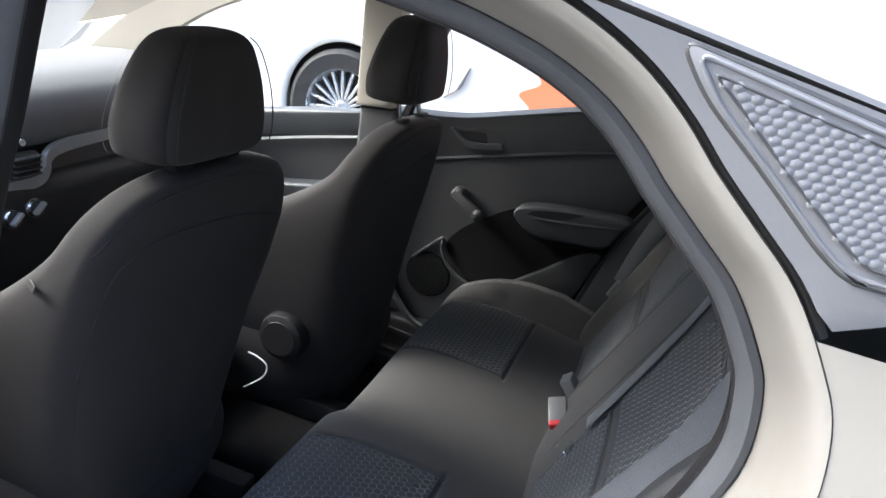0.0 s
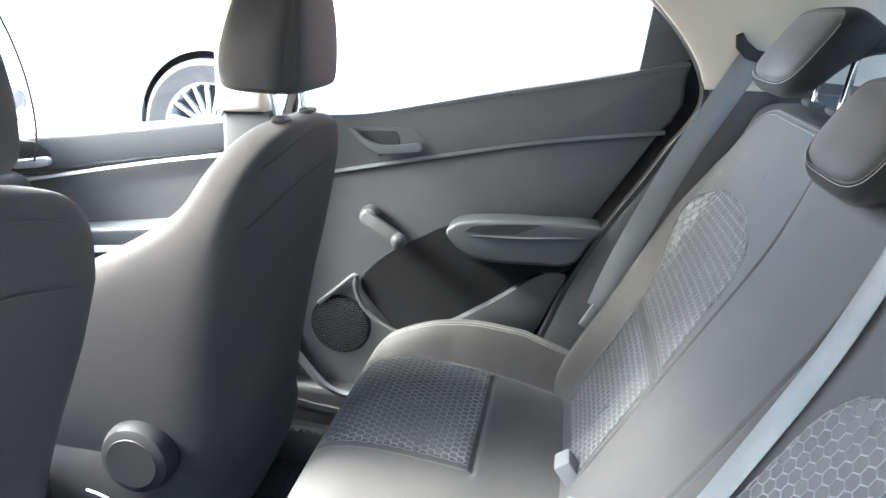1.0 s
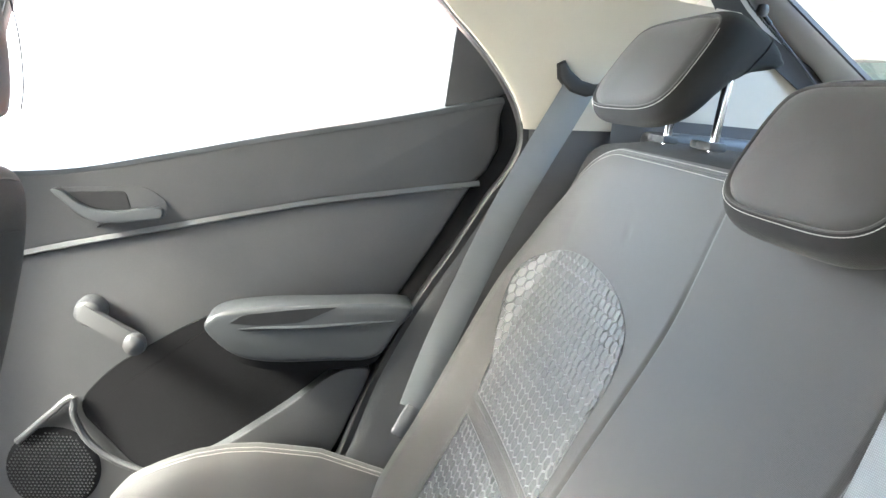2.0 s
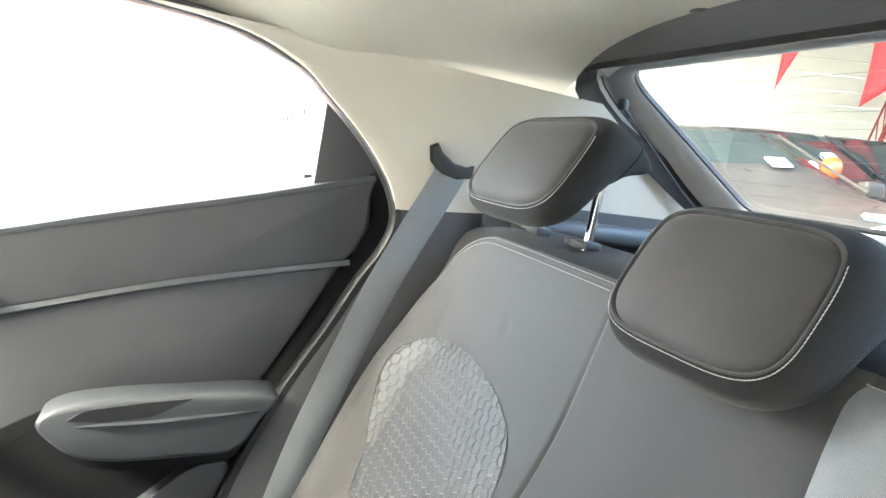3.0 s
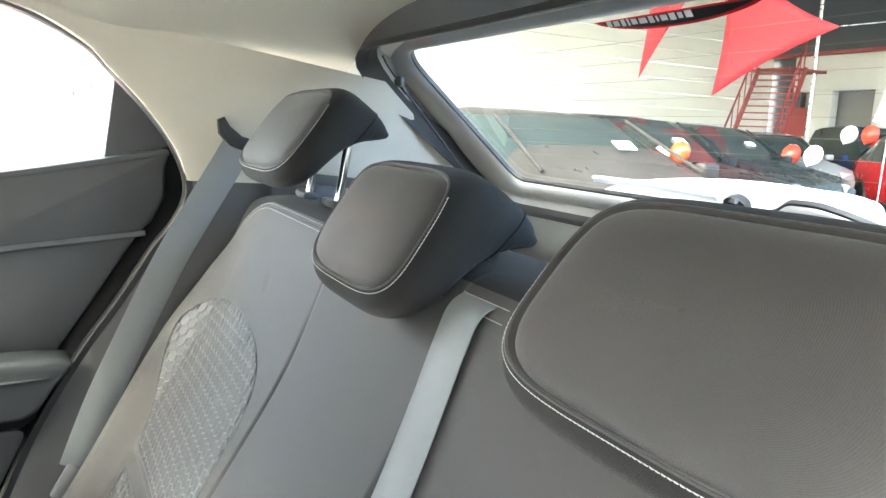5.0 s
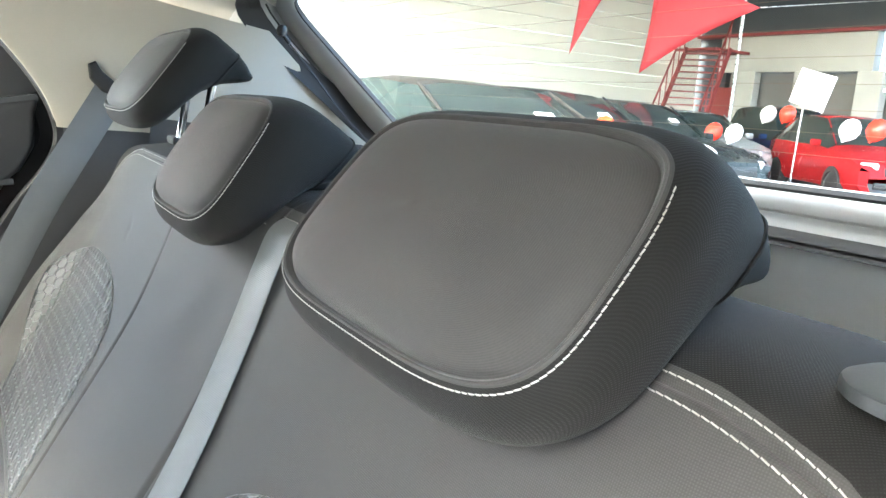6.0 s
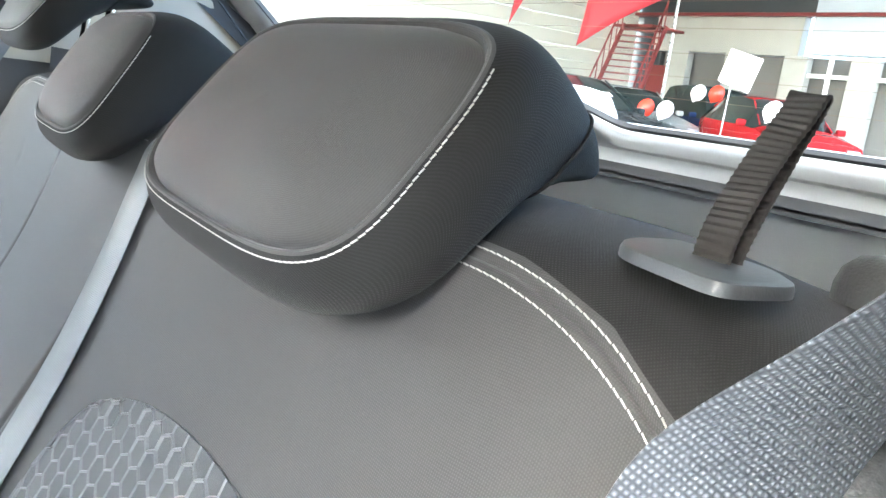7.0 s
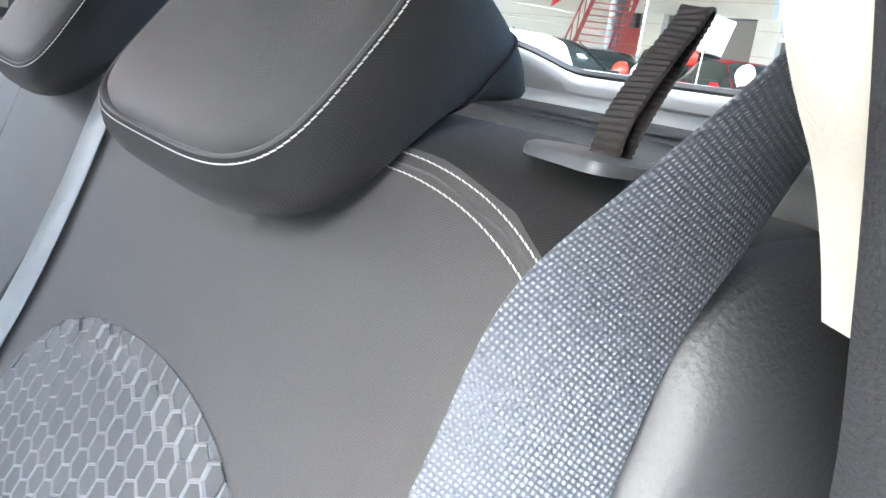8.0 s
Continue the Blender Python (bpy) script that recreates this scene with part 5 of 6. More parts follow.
part("panel", plate([tuple(p) for p in SILL] + EDGE + [(-0.90, 0.22), (-0.94, 0.4)], -0.735, -0.80, 0.006, 2), PLASTIC, odoor, place=swing)
part("skin", plate([tuple(p) for p in SILL] + EDGE + [(-0.90, 0.22), (-0.94, 0.4)], -0.802, -0.83, 0.008, 2), PAINT, odoor, "champagne door skin", place=swing)
part("window_frame", tube("window_frame", spline([(-0.92, -0.78, 0.90), (-0.83, -0.76, 1.22), (-0.70, -0.75, 1.285), (-0.40, -0.75, 1.285), (-0.19, -0.75, 1.235), (-0.06, -0.77, 1.09)], 8), 0.02, 8), PAINT, odoor, place=swing)

# dashboard and console
dash = thing("dashboard", "dark grey dashboard with a silver band, round vents and knobs", "dashboard", kind="structure")
prof = spline([(-1.52, 0.36), (-1.50, 0.52), (-1.51, 0.66), (-1.54, 0.76), (-1.525, 0.80), (-1.53, 0.86), (-1.58, 0.905), (-1.70, 0.925), (-2.0, 0.90), (-2.35, 0.80)], 6)
part("fascia", grid("fascia", np.array([[(x - 0.012 - 0.04 * (y / 0.7) ** 2, y, z) for x, z in prof[:26]] for y in np.linspace(-0.71, 0.71, 40)])), PLASTIC_DARK, dash, "black fascia")
part("body", grid("body", np.array([[(x - 0.04 * (y / 0.7) ** 2, y, z + 0.02 * math.exp(-((y + 0.38) / 0.2) ** 2) * (z > 0.8)) for x, z in [(-1.58, 0.786), (-1.54, 0.782)] + [tuple(q) for q in prof[20:]]] for y in np.linspace(-0.71, 0.71, 40)])), DASH_TOP, dash)
part("lower_body", box(0.25, 1.40, 0.42, 0.05, 4, at=(-1.62, 0, 0.50)), PLASTIC_DARK, dash)
part("silver_band", ribbon("silver_band", spline([(-1.52, -0.20, 0.692), (-1.512, -0.10, 0.697), (-1.506, -0.035, 0.702), (-1.508, -0.008, 0.722), (-1.515, 0.008, 0.752), (-1.525, 0.06, 0.766), (-1.535, 0.20, 0.772), (-1.56, 0.65, 0.782)], 10), (0.1, -0.30, 1), 0.032, 0.014), SILVER, dash, "brushed silver band")
vent = part("air_vent", box(0.03, 0.088, 0.060, 0.018, 4, at=(-1.497, -0.083, 0.750)), PLASTIC_DARK, dash, "dark air vent")
for i in range(4):
    part("slat", box(0.012, 0.074, 0.004, 0.001, 1, at=(-1.479, -0.083, 0.730 + 0.0135 * i), m=pose(0, 0, 0, 0, 15, 0)), PLASTIC, vent)
for y, z in ((-0.060, 0.639), (-0.124, 0.627)):
    m = pose(-1.505, y, z, 0, 80, 0)
    knob = part("knob", lathe("knob", [(0.0, 0.026), (0.021, 0.026), (0.024, 0.02), (0.026, 0.0)], 28, m), PLASTIC, dash, "grey round knob")
    part("knob_rim", lathe("knob_rim", [(0.021, 0.0265), (0.0245, 0.0215), (0.0265, 0.010), (0.027, 0.0)], 28, m), CHROME, knob, "chrome rim")
    part("knob_grip", box(0.010, 0.038, 0.016, 0.003, 2, at=(0, 0, 0.033)), SILVER, knob, place=m @ pose(0, 0, 0, 0, 0, 35))
part("start_knob", lathe("start_knob", [(0.0, 0.02), (0.008, 0.02), (0.011, 0.016), (0.012, 0.0)], 20, pose(-1.52, -0.074, 0.797, 0, 80, 0)), CHROME, dash)
console = thing("centre_console", "black centre console with a tray and silver edge", "console", kind="structure")
part("body", box(0.54, 0.20, 0.22, 0.03, 3, at=(-1.31, 0.0, 0.27)), PLASTIC_DARK, console)
part("tray", box(0.26, 0.17, 0.02, 0.008, 2, at=(-1.38, 0.03, 0.42)), PLASTIC_DARK, console)
part("tray_edge", tube("tray_edge", [(-1.50, 0.11, 0.435), (-1.28, 0.115, 0.43), (-1.24, 0.09, 0.425)], 0.006, 8), SILVER, console)
mirror = thing("rear_mirror", "dark inside mirror at the windscreen", "mirror")
part("housing", box(0.03, 0.23, 0.06, 0.02, 3, at=(-1.55, 0.02, 1.235)), PLASTIC_DARK, mirror)


# ---------------------------------------------------------------- front seats
SEAM_UP = [(0.185, 0.905), (0.10, 0.928), (0.0, 0.938), (-0.08, 0.938), (-0.15, 0.927), (-0.20, 0.900), (-0.235, 0.860)]
SEAM_LOW = [(0.215, 0.815), (0.10, 0.848), (0.0, 0.862), (-0.10, 0.868), (-0.16, 0.860), (-0.200, 0.836), (-0.222, 0.790), (-0.236, 0.730), (-0.245, 0.660), (-0.240, 0.55)]


def front_seat(y0, dx, label, head_up, wide=1.0):
    broad = 1.14 if y0 < 0 else 1.0
    seat = thing("front_seat", label, "car seat", "front seats")
    levels = spline([(0.30, -0.865, 0.100, 0.20), (0.42, -0.848, 0.108, 0.232), (0.56, -0.828, 0.102, 0.252), (0.70, -0.802, 0.088, 0.262), (0.80, -0.780, 0.074, 0.256),
                     (0.87, -0.758, 0.060, 0.236), (0.915, -0.742, 0.050, 0.200), (0.942, -0.732, 0.040, 0.150), (0.955, -0.727, 0.026, 0.09), (0.959, -0.726, 0.006, 0.02)], 6)
    rings = []
    for z, xc, dh, wh in levels:
        ring = []
        for a in np.linspace(0, 2 * math.pi, 72, endpoint=False):
            c, q = math.cos(a), math.sin(a)
            ex = 0.62 if c > 0 else 0.5
            x = dh * math.copysign(abs(c) ** ex, c)
            y = wh * math.copysign(abs(q) ** 0.62, q)
            if c < 0:
                x -= 0.060 * smoothstep(0.6, 0.95, abs(y) / wh) * smoothstep(0.86, 0.62, z)
            rear = max(0.0, c)
            u = abs(y) / max(wh, 1e-3)
            zz = (z - 0.62) / 0.33
            groove = math.exp(-((u - (0.80 - 0.10 * zz - 0.35 * smoothstep(0.55, 1.0, zz))) / 0.022) ** 2) * rear
            x -= 0.012 * rear * (1 - u * u) * smoothstep(0.3, 0.6, z) * smoothstep(0.9, 0.75, z)
            flare = smoothstep(0.85, 0.66, z) * (0.5 if y0 < 0 else 0.9)
            if q < 0:
                side = smoothstep(0.45, 0.9, u) * smoothstep(0.35, -0.5, c)
                x -= 0.15 * flare * side
                y *= 1 + 0.07 * flare * side
            else:
                y *= np.interp(z, [0.30, 0.45, 0.62, 0.72, 0.80], [0.56, 0.62, 0.76, 0.91, 1.0]) * broad
            ring.append((xc + dx + x, y0 + y, z))
        rings.append(ring)
    part("backrest", grid("backrest", np.array(rings), wrap_v=True, cap=True), SEAT_FRONT, seat)
    # sewn seams across the shoulders and round the rear panel
    def rear_x(y, z):
        xc, dh, wh = (np.interp(z, levels[:, 0], levels[:, k]) for k in (1, 2, 3))
        yy = y if y < 0 else y / (broad * np.interp(z, [0.30, 0.45, 0.62, 0.72, 0.80], [0.56, 0.62, 0.76, 0.91, 1.0]))
        q = min(0.995, abs(yy) / wh) ** (1 / 0.62)
        c = math.sqrt(1 - q * q)
        u = abs(yy) / wh
        return xc + dx + dh * c ** 0.62 - 0.012 * c * (1 - u * u) * smoothstep(0.3, 0.6, z) * smoothstep(0.9, 0.75, z)
    out = 1 if y0 < 0 else -1
    for run in (SEAM_UP, SEAM_LOW):
        run = run if y0 < 0 else run[:5]
        pipe = [(rear_x(out * a, b) + 0.0004, y0 + out * a, b) for a, b in spline(run, 8)]
        part("seam", tube("seam", pipe, 0.0019, 6), SEAT_FRONT, seat)
    cz = spline([(0.16, 0.19, 0.20), (0.26, 0.235, 0.24), (0.33, 0.245, 0.255), (0.385, 0.235, 0.245), (0.405, 0.20, 0.21)], 4)
    part("cushion", grid("cushion", np.array([[(-1.02 + dx + wx * 1.05 * math.copysign(abs(math.cos(a)) ** 0.6, math.cos(a)), y0 + wy * math.copysign(abs(math.sin(a)) ** 0.6, math.sin(a)), z)
                                               for a in np.linspace(0, 2 * math.pi, 48, endpoint=False)] for z, wy, wx in cz]), wrap_v=True, cap=True), SEAT_FRONT, seat)
    part("rail", box(0.55, 0.05, 0.06, 0.008, at=(-0.98 + dx, y0 + 0.17, 0.18)), PLASTIC_DARK, seat)
    part("rail", box(0.55, 0.05, 0.06, 0.008, at=(-0.98 + dx, y0 - 0.17, 0.18)), PLASTIC_DARK, seat)
    inner = 1 if y0 < 0 else -1
    cover = part("recliner_cover", lathe("recliner_cover", [(0.0, 0.012), (0.045, 0.012), (0.058, 0.006), (0.064, -0.01), (0.064, -0.03)], 32, pose(-0.895 + dx, y0 + inner * 0.262, 0.410, 90 * (1 if inner < 0 else -1), 0, 0)), PLASTIC_DARK, seat, "dark round recliner cover")
    part("cover_face", lathe("cover_face", [(0.0, 0.0135), (0.044, 0.0135), (0.046, 0.010)], 32, pose(-0.895 + dx, y0 + inner * 0.262, 0.410, 90 * (1 if inner < 0 else -1), 0, 0)), PLASTIC_DARK, cover)
    # headrest
    zb = 0.975 + head_up
    hl = spline([(0.0, 0.060, 0.114, 0.0), (0.010, 0.070, 0.128, 0.0), (0.05, 0.072, 0.132, 0.0), (0.100, 0.067, 0.122, 0.004), (0.145, 0.059, 0.104, 0.008), (0.176, 0.049, 0.084, 0.012), (0.191, 0.032, 0.058, 0.014), (0.196, 0.008, 0.02, 0.014)], 6) * (1, 1, wide, 1)
    hx = -0.752 + dx
    rings = []
    for h, dh, wh, xs in hl:
        ring = []
        for a in np.linspace(0, 2 * math.pi, 72, endpoint=False):
            c, q = math.cos(a), math.sin(a)
            x, y = dh * math.copysign(abs(c) ** 0.55, c), wh * math.copysign(abs(q) ** 0.5, q)
            g = math.exp(-((abs(y) / wh - 0.90) / 0.03) ** 2) * (c > 0.2) * (h < 0.185)
            ring.append((hx + xs + x - 0.004 * g, y0 + y * (1 - 0.02 * g), zb + h))
        rings.append(ring)
    hr = part("headrest", grid("headrest", np.array(rings), wrap_v=True, cap=True), SEAT_FRONT, seat)
    for s in (-1, 1):
        seam = [(hx + xs + dh * 0.985, y0 + s * wh * 0.90, zb + h) for h, dh, wh, xs in hl[6:36:3]]
        part("seam", tube("seam", spline(seam, 3), 0.0012, 5), SEAT_FRONT, hr)
        line = [(hx + xs - dh * 0.72, y0 + s * wh * 1.002, zb + h) for h, dh, wh, xs in hl[4:38:2]]
        part("stitching", stitches("stitching", spline(line, 4), (0, s, 0)), THREAD, hr)
        part("post", tube("post", [(-0.727 + dx, y0 + s * 0.062, 0.93), (hx, y0 + s * 0.062, zb + 0.04)], 0.006, 12), CHROME, hr, "chrome post")
        part("collar", box(0.022, 0.044, 0.010, 0.004, 2, at=(-0.727 + dx, y0 + s * 0.062, 0.962)), PLASTIC_DARK, hr)
    return seat


driver = front_seat(-0.342, -0.085, "charcoal cloth driver's seat with a lowered headrest", 0.0, 1.05)
tab = thing("seat_tag", "tiny black cloth tag sewn to the seat's side", "tag")
part("cloth", box(0.002, 0.03, 0.012, 0.0008, 1, at=(-0.905, -0.602, 0.80), m=pose(0, 0, 0, 0, 20, 60)), PLASTIC_DARK, tab)
front_seat(0.363, 0.0, "charcoal cloth passenger seat with a raised headrest", 0.032)
for a, b, c, nm in (((-0.89, 0.61, 0.178), (-0.785, 0.555, 0.172), 0.016, "grey rail end cover"),):
    bit = thing("rail_cover", nm, "cover")
    part("shell", tube("shell", spline([a, ((a[0] + b[0]) / 2, (a[1] + b[1]) / 2, 0.186), b], 6), c, 8), GREY_PL, bit)
bit = thing("seat_bracket", "small dark steel bracket under the seat", "bracket")
part("arm", box(0.05, 0.02, 0.10, 0.006, 2, at=(-0.885, 0.575, 0.22), m=pose(0, 0, 0, 12, 20, 0)), PLASTIC, bit)
part("bolt", disc(0.010, 0.012, 16, 0.002, pose(-0.858, 0.56, 0.245, 90, 0, 0)), ALLOY, bit)
scuff = tagged(part("trim", ribbon("trim", spline([(-0.90, 0.712, 0.40), (-0.835, 0.702, 0.318), (-0.757, 0.698, 0.246), (-0.68, 0.698, 0.235)], 6), (0.4, -0.5, 0.6), 0.030, 0.010), PLASTIC_SOFT), "grey plastic sill trim at the door's foot", "sill trim", kind="structure")
wire = thing("cable", "thin white cable hanging from the seat's side", "cable")
part("wire", tube("wire", spline([(-0.96, 0.062, 0.366), (-0.930, 0.060, 0.362), (-0.905, 0.060, 0.345), (-0.915, 0.060, 0.31), (-0.965, 0.060, 0.265)], 6), 0.0022, 6), PAPER, wire)


# ---------------------------------------------------------------- the yard outside
ground = tagged(part("ground", grid("ground", np.array([[(x, y, -0.06) for y in np.linspace(-60, 60, 7)] for x in np.linspace(-60, 60, 7)])), FLOOR_GREY, smooth=False, car=False), "pale concrete yard floor", "ground", kind="structure")
# unseen wall, added to keep low light from the left out of the cabin
left_light_block = tagged(part("left_light_block", box(40.0, 0.2, 4.0, 0.01, at=(-1.0, -5.8, 1.94)), material("light_block_grey", (0.17, 0.175, 0.18), 0.8, vary=0.15, coarse=1.2, fine=30), smooth=False, car=False), "unseen grey wall added to cut light from the left", "wall", kind="structure")
plinth = tagged(part("plinth", box(9.0, 4.0, 0.42, 0.02, at=(-2.5, 3.9, 0.14)), CONCRETE, smooth=False, car=False), "raised concrete display strip beside the car", "kerb", kind="structure")

wall = thing("wall_yard", "tall cream sheet-metal wall with horizontal joints", "wall", kind="structure")
for i in range(16):
    part("sheet", box(34.0, 0.10, 0.44, 0.02, 1, at=(5.0, 17.4 + 0.012 * (i % 2), 0.16 + 0.45 * i)), WALL_CREAM, wall, smooth=False, car=False)

block = thing("building", "two-storey showroom block with dark upper band and pale concrete", "building")
# shopfront's grey already holds the shade it stands in
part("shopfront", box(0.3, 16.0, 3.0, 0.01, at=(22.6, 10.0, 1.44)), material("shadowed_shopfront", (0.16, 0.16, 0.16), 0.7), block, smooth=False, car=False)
part("concrete_band", box(0.4, 5.3, 1.25, 0.02, at=(22.2, 13.85, 3.55)), CONCRETE, block, "pale concrete band", smooth=False, car=False)
part("upper_band", box(0.4, 12.0, 2.4, 0.02, at=(22.3, 13.0, 5.3)), DARK_PANEL, block, "dark glazed upper band", smooth=False, car=False)
part("blue_panel", box(0.42, 7.0, 4.0, 0.02, at=(22.15, 7.4, 5.0)), material("pale_blue_cladding", (0.45, 0.52, 0.60), 0.5, vary=0.06, coarse=0.6), block, "pale blue cladding", smooth=False, car=False)
for y in (15.35, 13.2, 11.2, 9.2, 7.2):
    part("column", box(0.35, 0.75, 3.0, 0.02, at=(22.1, y, 1.44)), CONCRETE, block, smooth=False, car=False)
part("red_door", box(0.1, 1.0, 2.45, 0.01, at=(22.2, 16.2, 1.2)), RED_STEEL, block, "red door", smooth=False, car=False)
part("glazing_bar", box(0.1, 6.0, 0.12, 0.01, at=(22.1, 8.0, 2.4)), PAPER, block, smooth=False, car=False)
for y in (10.2, 8.3, 6.4):
    part("glazing_post", box(0.1, 0.12, 1.2, 0.01, at=(22.1, y, 2.4)), PAPER, block, smooth=False, car=False)
part("ledge", box(0.5, 12.0, 0.10, 0.02, at=(22.0, 13.0, 4.12)), RED_STEEL, block, smooth=False, car=False)
part("stair_well", box(0.3, 1.4, 4.4, 0.01, at=(22.35, 17.0, 2.2)), DARK_PANEL, block, smooth=False, car=False)
# unseen canopy, added to keep sun and sky off the yard
canopy = tagged(part("canopy", box(30.7, 17.2, 0.2, 0.02, at=(11.35, 9.1, 6.6)), CONCRETE, smooth=False, car=False), "unseen pale canopy added to shade the parked cars", "roof", kind="structure")

stairs = thing("stairs", "red steel staircase with railings against the wall", "stairs")
foot, head = np.array((15.0, 12.4, -0.06)), np.array((18.4, 14.15, 3.3))
across = np.array((-0.46, 0.89, 0)) * 0.62
for i in range(17):
    c = foot + (head - foot) * (i + 0.7) / 17.5
    part("tread", box(0.26, 1.2, 0.035, 0.004, 1, at=(0, 0, 0)), RED_STEEL, stairs, smooth=False, car=False, place=pose(*c, 0, 0, 27))
for k in (-1, 1):
    a, b = foot + across * k, head + across * k
    up = np.array((0, 0, 0.95))
    part("stringer", tube("stringer", [a, b], 0.07, 6), RED_STEEL, stairs, smooth=False, car=False)
    part("rail", tube("rail", [a + up, b + up], 0.03, 6), RED_STEEL, stairs, car=False)
    for i in range(7):
        q = a + (b - a) * (i + 0.5) / 7
        part("baluster", tube("baluster", [q, q + up], 0.018, 6), RED_STEEL, stairs, car=False)
part("landing", box(1.6, 1.5, 0.08, 0.01, at=(19.1, 14.55, 3.3)), RED_STEEL, stairs, smooth=False, car=False)
part("landing_post", tube("landing_post", [(19.6, 14.0, -0.06), (19.6, 14.0, 5.6)], 0.05, 6), ALLOY, stairs, car=False)


def flag(pts, label, cords):
    """A cloth pennant stretched between three corners with hollow edges."""
    a, b, c = (np.array(p, float) for p in pts)
    n = 14
    verts, idx, faces = [], {}, []
    for i in range(n + 1):
        for j in range(n + 1 - i):
            u, v = i / n, j / n
            w = 1 - u - v
            p = a * w + b * u + c * v
            m = (a + b + c) / 3
            p = p + (m - p) * 0.55 * (u * v + v * w + u * w) * 0.9
            p = p + np.array((0.05, 0.05, 0)) * math.sin(9 * u + 5 * v)
            idx[i, j] = len(verts)
            verts.append(p)
    for i in range(n):
        for j in range(n - i):
            faces.append((idx[i, j], idx[i + 1, j], idx[i, j + 1]))
            if j < n - i - 1:
                faces.append((idx[i + 1, j], idx[i + 1, j + 1], idx[i, j + 1]))
    th = thing("pennant", label, "flag", "red pennants")
    ob = part("cloth", to_mesh("cloth", verts, faces), FLAG, th, car=False)
    so = ob.modifiers.new("thickness", "SOLIDIFY")
    so.thickness = 0.004
    for k, (p, q) in enumerate(cords):
        part("cord", tube("cord", [p, q], 0.008, 5), ALLOY, th, car=False)
    return th


# ---------------------------------------------------------------- parked cars
def wheel(parent, x, y, z, r, face, spokes=10):
    tyre = part("tyre", lathe("tyre", [(r * 0.66, -0.09), (r * 0.9, -0.10), (r * 0.98, -0.08), (r, 0.0), (r * 0.98, 0.08), (r * 0.9, 0.10), (r * 0.66, 0.09)], 40, pose(x, y, z, 90, 0, 0)), TYRE, parent, car=False)
    part("rim", lathe("rim", [(r * 0.70, 0.085), (r * 0.66, 0.09), (r * 0.62, 0.06), (r * 0.60, 0.0)], 40, pose(x, y, z, 90 if face < 0 else -90, 0, 0)), ALLOY, tyre, "alloy rim", car=False)
    part("barrel", lathe("barrel", [(0.0, 0.0), (r * 0.62, 0.0), (r * 0.64, 0.05)], 32, pose(x, y, z, 90 if face < 0 else -90, 0, 0)), PLASTIC_DARK, tyre, car=False)
    for k in range(spokes):
        m = pose(x, y + face * 0.06, z) @ pose(0, 0, 0, 0, 360 / spokes * k, 0)
        part("spoke", box(r * 0.052, 0.03, r * 0.52, 0.004, 1, at=(0, 0, r * 0.36)), ALLOY, tyre, car=False, place=m)
    part("hub", lathe("hub", [(0.0, 0.09), (r * 0.10, 0.088), (r * 0.14, 0.075), (r * 0.15, 0.05)], 20, pose(x, y, z, 90 if face < 0 else -90, 0, 0)), ALLOY, tyre, car=False)
    return tyre


CAR_GLASS = material("car_glass", (0.018, 0.026, 0.026), 0.10, vary=0.05, spec=0.22)
LAMP = material("headlamp", (0.35, 0.36, 0.38), 0.12, vary=0.03, coat=0.5)


